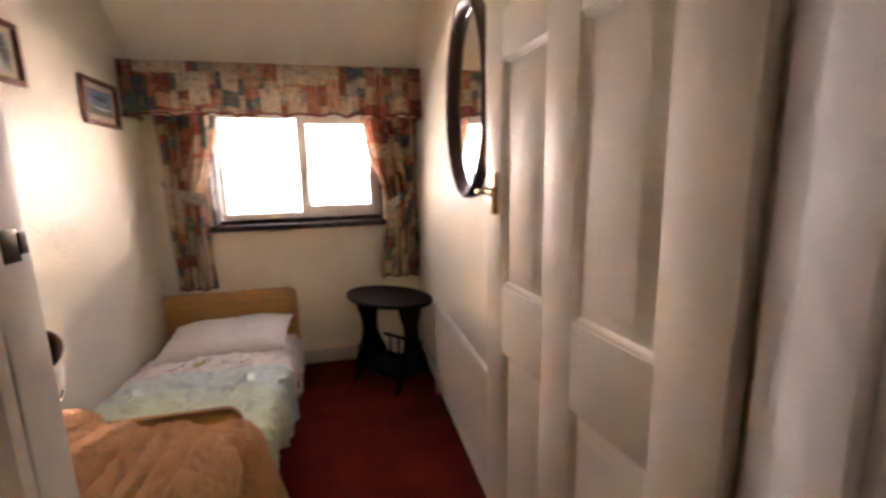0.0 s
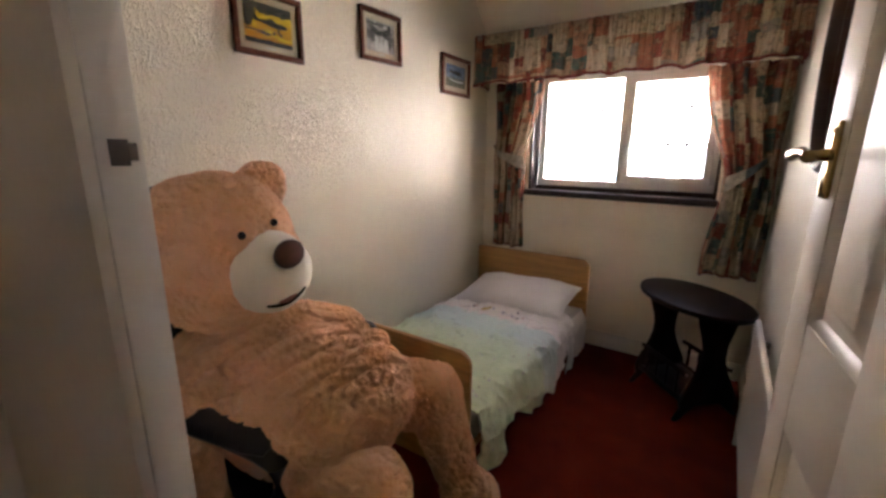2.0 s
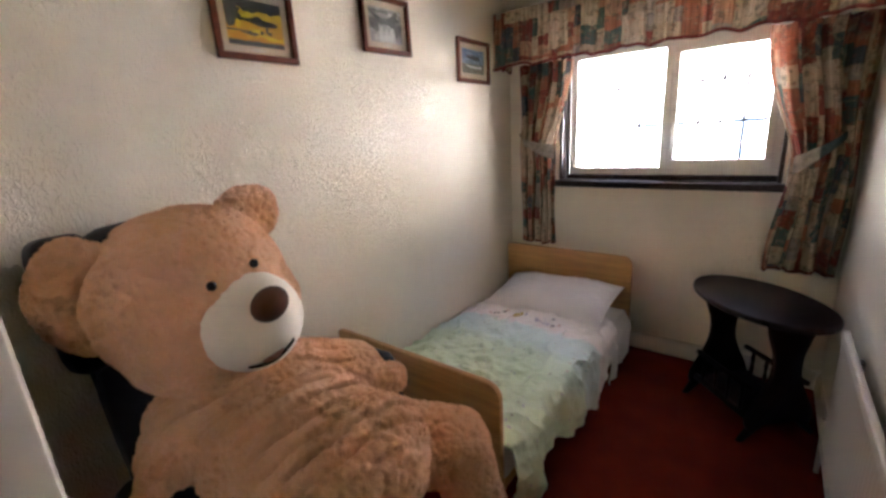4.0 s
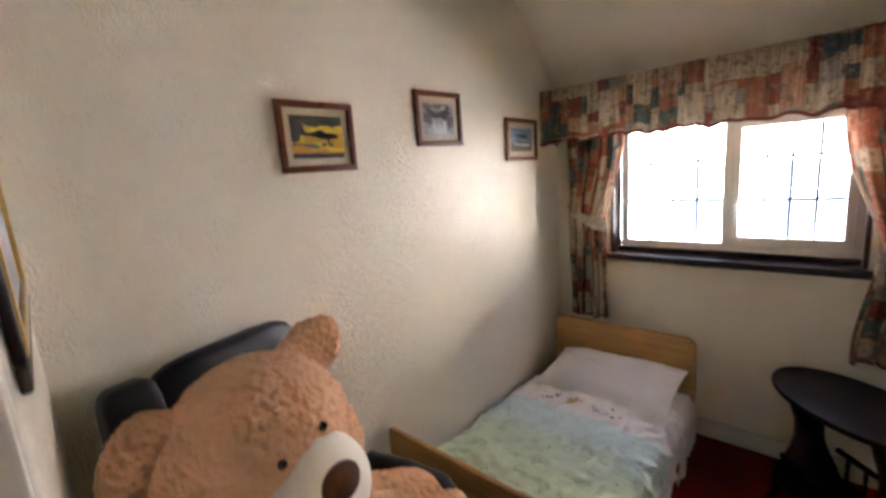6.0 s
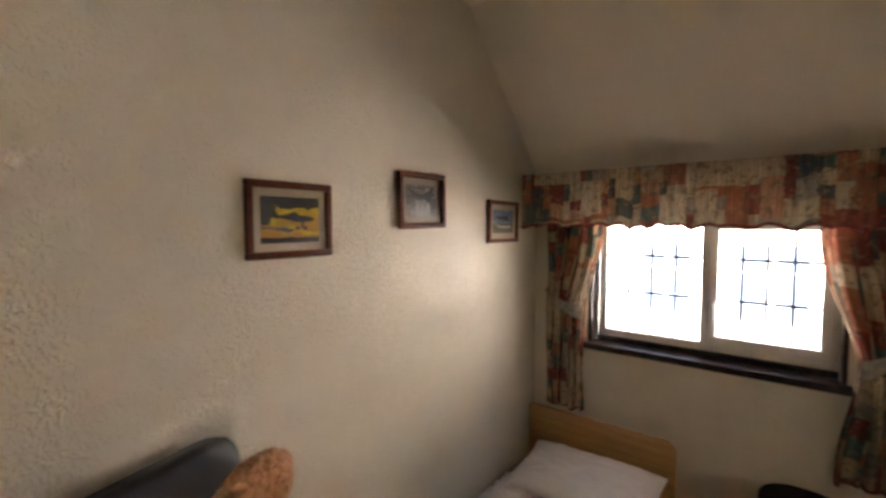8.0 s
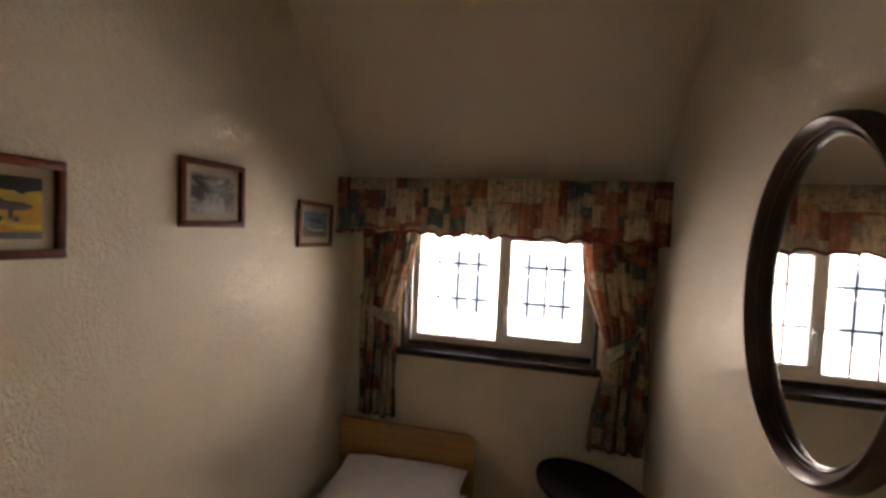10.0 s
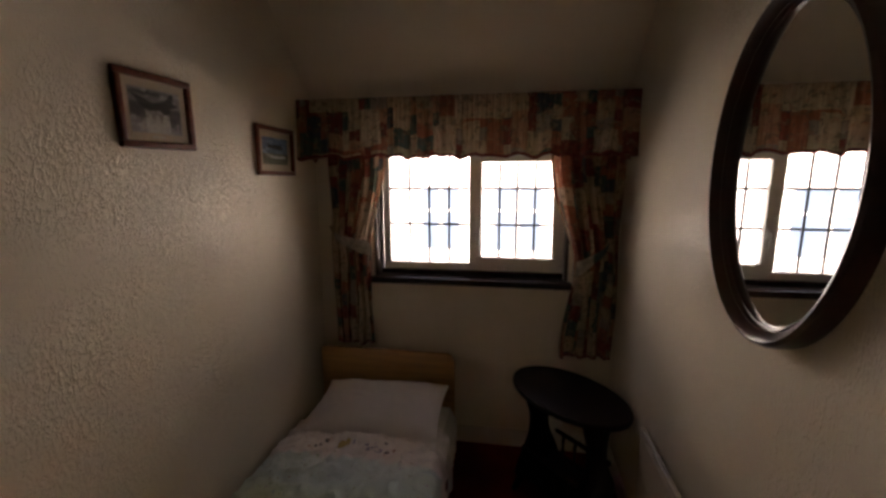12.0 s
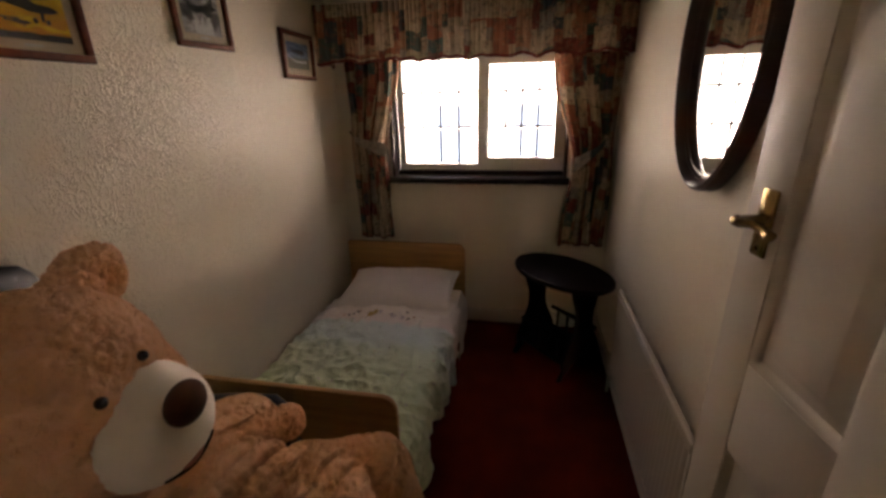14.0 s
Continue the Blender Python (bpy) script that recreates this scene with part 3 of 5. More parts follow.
def build_window():
    w = thing("window_1", (0.9, 2.70, 1.03), "white plastic casement window with leaded panes", "window", kind="structure")
    y0, y1 = 2.690, 2.750
    x0, x1, z0, z1 = 0.372, 1.432, 1.050, 1.765
    mul0, mul1 = 0.888, 0.940
    fr = join(box((x0, y0, z0), (x1, y1, z0 + 0.045), 0.004), box((x0, y0, z1 - 0.045), (x1, y1, z1), 0.004),
              box((x0, y0 + 0.001, z0 + 0.044), (x0 + 0.042, y1, z1 - 0.044), 0.004), box((x1 - 0.042, y0 + 0.001, z0 + 0.044), (x1, y1, z1 - 0.044), 0.004),
              box((mul0, y0 + 0.001, z0 + 0.044), (mul1, y1, z1 - 0.044), 0.004))
    part("window_frame", fr, UPVC, w)
    sx0, sx1, sz0, sz1 = mul1 - 0.012, x1 - 0.034, z0 + 0.037, z1 - 0.037
    sash = join(box((sx0, y0 - 0.014, sz0), (sx1, y0 + 0.03, sz0 + 0.05), 0.005), box((sx0, y0 - 0.014, sz1 - 0.045), (sx1, y0 + 0.03, sz1), 0.005),
                box((sx0, y0 - 0.013, sz0 + 0.049), (sx0 + 0.036, y0 + 0.03, sz1 - 0.044), 0.005), box((sx1 - 0.036, y0 - 0.013, sz0 + 0.049), (sx1, y0 + 0.03, sz1 - 0.044), 0.005))
    part("sash", sash, UPVC, w, "white opening casement")
    hd = part("window_handle", join(box((mul1 - 0.002, y0 - 0.024, 1.27), (mul1 + 0.016, y0 - 0.0135, 1.33), 0.003), tube([(mul1 + 0.007, y0 - 0.022, 1.31), (mul1 + 0.007, y0 - 0.042, 1.305), (mul1 + 0.007, y0 - 0.044, 1.27), (mul1 + 0.007, y0 - 0.040, 1.20)], [0.006, 0.006, 0.006, 0.005], 8)), UPVC, w)
    beads = [(x0 + 0.042, mul0, z0 + 0.045, z1 - 0.045), (sx0 + 0.036, sx1 - 0.036, sz0 + 0.05, sz1 - 0.045)]
    for (a, b, c, d) in beads:
        gl = part("pane", box((a - 0.003, 2.706, c - 0.003), (b + 0.003, 2.710, d + 0.003)), GLASS, w, smooth=False)
        gl.visible_shadow = False
        for k in range(1, 4):
            x = a + (b - a) * k / 4
            part("lead_strip", box((x - 0.0078, 2.7025, c), (x + 0.0078, 2.7055, d), 0.001, seg=1), LEAD, w)
        for z in (1.325, 1.535, 1.722 if a < 0.5 else 1.70):
            if z < d - 0.01:
                part("lead_strip", box((a, 2.7020, z - 0.0078), (b, 2.7052, z + 0.0078), 0.001, seg=1), LEAD, w)
    # dark boarding of the reveal and the board below
    part("reveal_board", box((OX0 - 0.001, WY + 0.002, 1.026), (OX0 + 0.018, 2.70, OZ1 - 0.012), 0.002), DARKWOOD, w, "dark-stained reveal board")
    part("reveal_board", box((OX1 - 0.018, WY + 0.002, 1.026), (OX1 + 0.001, 2.70, OZ1 - 0.012), 0.002), DARKWOOD, w, "dark-stained reveal board")
    part("reveal_board", box((OX0 - 0.001, WY + 0.002, OZ1 - 0.022), (OX1 + 0.001, 2.70, OZ1 + 0.001), 0.002), DARKWOOD, w, "dark-stained reveal board")
    part("reveal_stop", box((OX0 + 0.0185, 2.672, 1.054), (0.3735, 2.6895, OZ1 - 0.023), 0.002), DARKWOOD, w, "dark-stained stop beside the frame")
    part("window_sill", box((0.322, 2.566, 0.986), (1.466, 2.70, 1.024), 0.006, seg=3), DARKWOOD, w, "dark-stained window board")
    part("sub_sill", box((OX0 + 0.018, 2.672, 1.024), (OX1 - 0.018, 2.70, 1.052), 0.004), DARKWOOD, w, "dark-stained fillet under the frame")


build_window()

# ---- outside ----
setting(part("ground", box((-300, 2.86, -2.9), (300, 600, -2.8)), GROUNDM, smooth=False), "grey asphalt street")


def build_house():
    Y = 8.5
    h = thing("house", (1.0, Y, -2.8), "sunlit white rendered house across the way with a tiled roof, lengthened out of view to bounce light", "house")
    # the far ends, out of view, are added to bounce sunlight into the room
    part("wall", box((-27, Y, -2.8), (31, Y + 7, 3.75)), RENDERW, h, smooth=False)
    part("roof", prism([(Y - 0.4, 3.7), (Y + 3.5, 6.2), (Y + 7.4, 3.7)], 'x', -27.4, 31.4), ROOFT, h, "brown tiled roof", smooth=False)
    part("gutter", tube([(-27.3, Y - 0.42, 3.68), (31.3, Y - 0.42, 3.68)], 0.06, 10), UPVC, h)
    for cx, hw in ((-5.6, 0.7), (-3.2, 0.7), (-0.25, 0.45), (1.25, 0.52), (4.2, 0.7), (6.8, 0.7), (10.1, 0.7), (12.6, 0.7)):
        for cz, hh in ((-1.7, 0.6), (0.75, 0.68)):
            y0 = Y - 0.03
            wd = part("window", join(box((cx - hw, y0, cz - hh), (cx + hw, Y + 0.02, cz - hh + 0.08)), box((cx - hw, y0, cz + hh - 0.08), (cx + hw, Y + 0.02, cz + hh)), box((cx - hw, y0 + 0.001, cz - hh), (cx - hw + 0.08, Y + 0.02, cz + hh)),
                                      box((cx + hw - 0.08, y0 + 0.001, cz - hh), (cx + hw, Y + 0.02, cz + hh)), box((cx - 0.04, y0 + 0.001, cz - hh), (cx + 0.04, Y + 0.02, cz + hh)), box((cx - hw, y0 + 0.002, cz + 0.15), (cx + hw, Y + 0.02, cz + 0.21))), UPVC, h)
            part("pane", box((cx - hw + 0.05, Y - 0.012, cz - hh + 0.05), (cx + hw - 0.05, Y - 0.006, cz + hh - 0.05)), FARGLASS, wd, smooth=False)


build_house()

# ---- curtains ----


def build_valance():
    v = thing("curtain_valance", (0.86, 2.5, 1.85), "gathered patchwork-print valance with maroon hem above the window", "valance")
    X0, X1, Y = 0.018, 1.694, 2.405
    ret = 0.19
    total = ret * 2 + (X1 - X0)

    def base(s):
        if s < ret:
            return Vector((X0, WY - 0.004 - s, 0)), Vector((-1, 0, 0))
        if s < ret + X1 - X0:
            return Vector((X0 + s - ret, Y, 0)), Vector((0, -1, 0))
        return Vector((X1, Y + s - ret - (X1 - X0), 0)), Vector((1, 0, 0))

    def fn(u, w):
        p, n = base(u * total)
        mid = smoothstep(0, ret, u * total) * smoothstep(0, ret, total - u * total)
        top = 1 - w
        ph = u * total
        small = abs(math.sin(ph * 105 + 2 * math.sin(ph * 17))) ** 0.6
        big = (0.5 + 0.5 * math.sin(ph * 60 + 1.7 * math.sin(ph * 7.3))) ** 1.6
        off = mid * (0.020 * small * (0.30 + 0.70 * (1 - top)) + 0.040 * big * top + 0.002)
        drop = 0.292 + 0.007 * math.sin(ph * 27 + 2 * math.sin(ph * 5)) + 0.013 * big
        q = p + n * (off if 0 < u < 1 else 0)
        return Vector((q.x, q.y, 1.998 - drop * top))
    part("cloth", sheet(lambda u, w: fn(u, 1 - w), 520, 22, lambda u, w: (u * total + 3.1, 5 - w * 0.3)), LINEDPATCH, v)
    part("hem", sheet(lambda u, w: fn(u, 0.045 - 0.052 * w) + Vector((0, -0.004, 0)), 520, 3), PIPING, v, "maroon piped hem")
    part("heading_board", box((X0 + 0.012, Y + 0.02, 1.978), (X1 - 0.012, WY, 1.994), 0.002), SHEET, v)


build_valance()


def build_curtain(name, hang, tie, foot, zt, hook, seed, ends):
    """A tied-back curtain. hang, tie, foot: its left and right edge at the top, the tie and the hem."""
    c = thing(name, ((foot[0] + foot[1]) / 2, 2.52, foot[2]), ends, "curtain", "curtains at the window")
    top = 1.72

    def edges(z):
        if z > zt:
            k = smoothstep(zt - 0.02, top, z) ** 0.8
            return [tie[i] + (hang[i] - tie[i]) * k for i in (0, 1)]
        k = 1 - smoothstep(foot[2], zt, z)
        return [tie[i] + (foot[i] - tie[i]) * k for i in (0, 1)]

    def fn(u, w):
        z = foot[2] + (top - foot[2]) * w
        a, b = edges(z)
        pinch = math.exp(-((z - zt) / 0.09) ** 2)
        f = math.sin(u * 31 + seed + 0.7 * math.sin(u * 9 + seed)) * 0.6 + math.sin(u * 55 + seed * 2 + z * 1.5) * 0.4
        amp = 0.036 * (1 - 0.62 * pinch) * (0.85 + 0.3 * math.sin(z * 3 + seed))
        x = a + (b - a) * u + 0.006 * math.sin(z * 9 + u * 8 + seed) + 0.010 * math.cos(u * 31 + seed + 0.9) * (1 - pinch) * min(1, 8 * u, 8 * (1 - u))
        return Vector((x, 2.545 - 0.014 * pinch + amp * f, z + (0.006 * math.sin(u * 14 + seed) if w < 0.02 else 0)))
    part("cloth", sheet(fn, 130, 70, lambda u, w: (u * 0.62 + seed, w * 1.1 + seed * 0.37), 0.0), PATCH, c)
    part("lining_hem", sheet(lambda u, w: fn(u, w * 0.012) + Vector((0, -0.0015, 0)), 90, 2), PIPING, c, "turned hem")
    # tieback: a padded band from the hook round the gathered cloth

    def band(u, w):
        s = u
        inner = tie[1] if hook[0] < tie[0] + 0.05 else tie[0]
        x = hook[0] + (inner - hook[0]) * s
        z = hook[1] + (zt - 0.045 - hook[1]) * (s ** 0.7) + (w - 0.5) * (0.025 + 0.065 * s) + 0.0
        y = 2.575 - 0.076 * smoothstep(0, 0.3, s) + 0.035 * max(0, s - 0.8) / 0.2
        return Vector((x, y - 0.006 * math.sin(w * math.pi), z))
    split = 0.0 if hook[0] < tie[0] else 0.52
    part("tieback", sheet(lambda u, w: band(split + (1 - split) * u, w), 26, 6), TIEBACK, c, "padded cream floral tieback")
    if split:
        part("tieback", sheet(lambda u, w: band(split * u, w), 26, 6), TEALCLOTH, c, "teal patch of the tieback")
    part("hook", tube([(hook[0], WY, hook[1]), (hook[0], WY - 0.03, hook[1]), (hook[0], WY - 0.036, hook[1] + 0.015)], 0.004, 8), BRASS, c)


build_curtain("curtain", (0.10, 0.445), (0.105, 0.335), (0.105, 0.335, 0.618), 1.245, (0.085, 1.305), 1.3,
              "patchwork-print curtain tied back beside the bed's headboard")
build_curtain("curtain", (1.325, 1.692), (1.462, 1.692), (1.418, 1.692, 0.612), 1.150, (1.668, 1.290), 4.1,
              "patchwork-print curtain tied back above the side table")

# ---- bed ----


def rounded_board(x0, x1, z0, z1, r, y0, y1, mat_, name, parent):
    pts = [(x0, z0), (x1, z0)]
    for k in range(9):
        a = k / 8 * math.pi / 2
        pts.append((x1 - r + r * math.cos(a), z1 - r + r * math.sin(a)))
    for k in range(9):
        a = math.pi / 2 + k / 8 * math.pi / 2
        rr = 0.02
        pts.append((x0 + rr + rr * math.cos(a), z1 - rr + rr * math.sin(a)))
    return part(name, prism(pts, 'y', y0, y1, 0.004, seg=3), mat_, parent)


def build_bed():
    b = thing("bed", (0.42, 1.75, 0.0), "small oak-veneer bed with low headboard and footboard", "bed")
    rounded_board(0.022, 0.832, 0.04, 0.604, 0.055, 2.490, 2.512, OAK, "headboard", b)
    rounded_board(0.012, 0.806, 0.04, 0.569, 0.055, 1.030, 1.052, OAK, "footboard", b)
    for x in (0.03, 0.775):
        for y in (1.0305, 2.4905):
            part("foot", box((x, y, 0), (x + 0.04, y + 0.02, 0.045), 0.003), OAKEDGE, b)
    part("side_rail", box((0.77, 1.053, 0.12), (0.79, 2.489, 0.22), 0.003), OAK, b)
    part("side_rail", box((0.03, 1.053, 0.12), (0.05, 2.489, 0.22), 0.003), OAK, b)
    part("slat_base", box((0.051, 1.053, 0.14), (0.769, 2.489, 0.16), 0.003), OAKEDGE, b)
    mt = thing("mattress", (0.42, 1.75, 0.16), "white mattress on the small bed", "mattress")
    part("mattress_body", box((0.03, 1.056, 0.161), (0.80, 2.486, 0.272), 0.03, seg=4), SHEET, mt)
    sh = thing("bed_sheet", (0.42, 2.3, 0.275), "white cotton valance sheet hanging at the bedside", "bed sheet")

    def sheetf(u, w):
        y = 2.06 + 0.42 * w
        s = u * 1.06
        x = 0.03 + min(s, 0.775)
        z = 0.279
        if s > 0.775:
            d = s - 0.775
            x = 0.805 + 0.045 * smoothstep(0, 0.12, d) + 0.030 * noise.noise(Vector((y * 16, d * 3, 8.1))) * smoothstep(0.02, 0.2, d)
            z = 0.279 - max(0, d - 0.02) * 0.98
        return Vector((x, y, z))
    part("cloth", sheet(sheetf, 60, 40), SHEET, sh)


build_bed()


def build_duvet():
    d = thing("duvet", (0.45, 1.5, 0.28), "mint-green child's duvet with small printed motifs and white top band", "duvet")
    Y0, Y1 = 1.060, 2.20

    def fn(u, w):
        y = Y0 + (Y1 - Y0) * w
        over = 0.26 + 0.05 * math.sin(y * 7.0 + 1) + 0.03 * math.sin(y * 17) - 0.07 * smoothstep(1.75, 2.2, y)
        top = 0.80
        s = u * (top + over)
        ridge = (1 - abs(noise.noise(Vector((s * 7 + y * 3, y * 8 - s * 5, 3.1))))) ** 5
        puff = 0.018 * ridge + 0.020 * noise.noise(Vector((s * 5, y * 4.2, 0.3))) + 0.016 * abs(noise.noise(Vector((s * 6 + y * 7, y * 10 - s * 4, 2.3)))) + 0.017 * abs(noise.noise(Vector((s * 15 - y * 9, y * 14 + s * 8, 7.3))))
        edge = smoothstep(0, 0.12, s)
        if s < top - 0.05:
            x, z = 0.024 + s, 0.292 + 0.026 * edge + puff
        else:
            e = s - (top - 0.05)
            ang = min(e / 0.10, 1) * math.pi / 2
            x = 0.024 + top - 0.05 + 0.064 * math.sin(ang)
            z = 0.318 - 0.064 * (1 - math.cos(ang)) + puff * max(0, 1 - e / 0.1)
            dn = max(0, e - 0.10)
            z -= dn * 0.97
            x += 0.035 * dn + (0.030 * noise.noise(Vector((y * 7, dn * 2, 1.7))) + 0.022 * noise.noise(Vector((y * 17, dn * 3, 4.7)))) * smoothstep(0, 0.16, dn) + puff * 0.7
        return Vector((x, y, max(z, 0.02)))
    cl = part("cover", sheet(fn, 150, 150, lambda u, w: (u * 1.06, Y0 + (Y1 - Y0) * w)), DUVET, d)
    so = cl.modifiers.new("thickness", 'SOLIDIFY')
    so.thickness, so.offset = 0.006, -1
    # printed motifs on the white band
    ink_colours = [((0.62, 0.47, 0.20), "yellow_motif"), ((0.42, 0.38, 0.52), "lilac_motif"), ((0.16, 0.14, 0.17), "dark_motif"), ((0.58, 0.36, 0.30), "pink_motif")]
    inks = [mat(n, c, 0.85, var=0.2, scale=40) for c, n in ink_colours]
    rnd = random.Random(5)

    def blob(cx, cy, rx, ry, ink):
        bm = bmesh.new()
        ring = []
        for k in range(14):
            a = k / 14 * math.tau
            q = 1 + 0.25 * math.sin(3 * a + cx * 90)
            px, py = cx + math.cos(a) * rx * q, cy + math.sin(a) * ry * q
            ring.append((px, py))
        vs = []
        for px, py in ring:
            p = fn((px - 0.024) / (0.80 + 0.26 + 0.05 * math.sin(py * 7.0 + 1) + 0.03 * math.sin(py * 17) - 0.07 * smoothstep(1.75, 2.2, py)), (py - Y0) / (Y1 - Y0))
            vs.append(bm.verts.new(p + Vector((0, 0, 0.0025))))
        bm.faces.new(vs)
        part("printed_motif", bm, ink, d)
    blob(0.36, 1.985, 0.030, 0.028, inks[0])
    blob(0.375, 2.012, 0.016, 0.014, inks[0])
    blob(0.52, 1.962, 0.034, 0.022, inks[1])
    for k in range(13):
        blob(0.20 + 0.44 * rnd.random(), 1.93 + 0.09 * rnd.random(), 0.006 + 0.006 * rnd.random(), 0.005 + 0.005 * rnd.random(), inks[rnd.choice((1, 2, 3, 3))])


build_duvet()


def build_pillow():
    p = thing("pillow", (0.45, 2.27, 0.3), "plump white cotton pillow against the headboard", "pillow")
    m = Matrix.Translation((0.448, 2.265, 0.372)) @ Matrix.Rotation(radians(11), 4, 'X') @ Matrix.Rotation(radians(-2), 4, 'Y')
    sides = []
    for sgn in (1, -1):
        def fn(u, w, sgn=sgn):
            a, b = 2 * u - 1, 2 * w - 1
            r = (1 - abs(a) ** 3.2) * (1 - abs(b) ** 3.2)
            h = 0.084 * max(r, 0) ** 0.55
            pin = 1 - 0.055 * (1 - abs(a) ** 2) if abs(b) > 0 else 1
            x = 0.355 * a * (1 - 0.05 * (1 - b * b))
            y = 0.205 * b * (1 - 0.06 * (1 - a * a))
            z = sgn * h + 0.008 * noise.noise(Vector((a * 2.4, b * 2.2, sgn))) * min(r * 3, 1) + 0.004 * noise.noise(Vector((a * 7, b * 6, sgn))) * min(r * 3, 1)
            z += 0.010 * max(0, abs(a) - 0.85) / 0.15 * (1 if b < 0 else 0.3)
            return m @ Vector((x, y, z))
        sides.append(sheet(fn, 70, 50))
    part("pillowcase", join(*sides), PILLOWC, p)
    rim = [m @ Vector((0.355 * a * (1 - 0.05 * (1 - b * b)), 0.205 * b * (1 - 0.06 * (1 - a * a)), 0)) for a, b in
           [(-1 + k / 12, -1) for k in range(24)] + [(1, -1 + k / 8) for k in range(16)] + [(1 - k / 12, 1) for k in range(24)] + [(-1, 1 - k / 8) for k in range(16)]]
    part("seam", tube(rim, 0.0022, 6, True), PILLOWC, p)


build_pillow()

# ---- side table ----


def build_table():
    t = thing("side_table", (1.425, 2.215, 0.0), "black-stained oval side table with magazine rack below", "side table")
    m = Matrix.Translation((1.425, 2.215, 0)) @ Matrix.Rotation(radians(-47), 4, 'Z')
    top = [(0.318 * math.cos(k / 56 * math.tau), 0.205 * math.sin(k / 56 * math.tau)) for k in range(56)]
    part("tabletop", prism(top, 'z', 0.548, 0.574, 0.008, m, 4), BLACKWOOD, t)
    # shaped end panels: wide at the top, waisted, splayed feet
    half = []
    for k in range(31):
        z = 0.02 + 0.528 * k / 30
        w = 0.062 + 0.045 * smoothstep(0.36, 0.54, z) + 0.095 * (1 - smoothstep(0.06, 0.33, z)) - 0.016 * math.exp(-((z - 0.05) / 0.03) ** 2)
        half.append((w, z))
    outline = [(w, z) for w, z in half] + [(-w, z) for w, z in reversed(half)]
    outline = [(0.07, 0.075), (0.115, 0.035), (0.155, 0.0), (0.176, 0.0)] + half[2:] + [(-w, z) for w, z in reversed(half[2:])] + [(-0.176, 0.0), (-0.155, 0.0), (-0.115, 0.035), (-0.07, 0.075)]
    for x in (-0.19, 0.168):
        part("end_panel", prism(outline, 'x', x, x + 0.022, 0.004, m), BLACKWOOD, t)
    for y in (-0.125, 0.125):
        rl = part("rack_rail", box((-0.1695, y - 0.009, 0.225), (0.1695, y + 0.009, 0.245), 0.004, m), BLACKWOOD, t)
        part("rack_rail", box((-0.1695, y - 0.011, 0.085), (0.1695, y + 0.011, 0.112), 0.004, m), BLACKWOOD, t)
        for k in range(4):
            x = -0.115 + k * 0.077
            part("spindle", tube([m @ Vector((x, y, 0.111)), m @ Vector((x, y, 0.14)), m @ Vector((x, y, 0.17)), m @ Vector((x, y, 0.2)), m @ Vector((x, y, 0.226))], [0.006, 0.009, 0.006, 0.009, 0.006], 8), BLACKWOOD, t)
    part("rack_floor", box((-0.1695, -0.126, 0.088), (0.1695, 0.126, 0.100), 0.002, m), BLACKWOOD, t)
    part("top_rail", box((-0.1695, -0.02, 0.50), (0.1695, 0.02, 0.5475), 0.003, m), BLACKWOOD, t)


build_table()

# ---- radiator ----


def build_radiator():
    r = thing("radiator", (1.68, 1.4, 0.12), "white enamelled panel radiator hung on the wall", "radiator")
    X, Y0, Y1, Z0, Z1 = 1.664, 0.93, 1.900, 0.135, 0.615
    n = 28
    pts = [(X + 0.016, Y0), (X + 0.002, Y0)]
    for k in range(n):
        a = Y0 + 0.02 + (Y1 - Y0 - 0.04) * k / n
        w = (Y1 - Y0 - 0.04) / n
        pts += [(X + 0.0065, a + w * 0.10), (X, a + w * 0.45), (X, a + w * 0.65), (X + 0.0065, a + w * 0.98)]
    pts += [(X + 0.002, Y1), (X + 0.016, Y1)]
    part("panel", prism(pts, 'z', Z0 + 0.03, Z1 - 0.035), RADIATOR, r)
    part("rim", join(box((X - 0.001, Y0, Z1 - 0.036), (X + 0.018, Y1, Z1), 0.005, seg=3), box((X - 0.001, Y0, Z0), (X + 0.018, Y1, Z0 + 0.031), 0.005, seg=3)), RADIATOR, r)
    for y in (Y0 + 0.12, Y1 - 0.12):
        part("bracket", box((X + 0.017, y - 0.015, Z0 + 0.05), (RW, y + 0.015, Z1 - 0.05), 0.002), STEEL, r)
    vl = part("valve", join(tube([(X + 0.01, Y1 + 0.001, Z0 + 0.02), (X + 0.01, Y1 + 0.03, Z0 + 0.02)], 0.009, 10), tube([(X + 0.01, Y1 + 0.03, Z0 + 0.065), (X + 0.01, Y1 + 0.03, Z0 + 0.02), (X + 0.01, Y1 + 0.03, 0.0)], [0.011, 0.011, 0.008], 10)), RADIATOR, r, "white valve and pipe")
    part("cap", tube([(X + 0.01, Y1 + 0.03, Z0 + 0.066), (X + 0.01, Y1 + 0.03, Z0 + 0.10)], [0.015, 0.013], 12), RADIATOR, vl)


build_radiator()

# ---- mirror ----


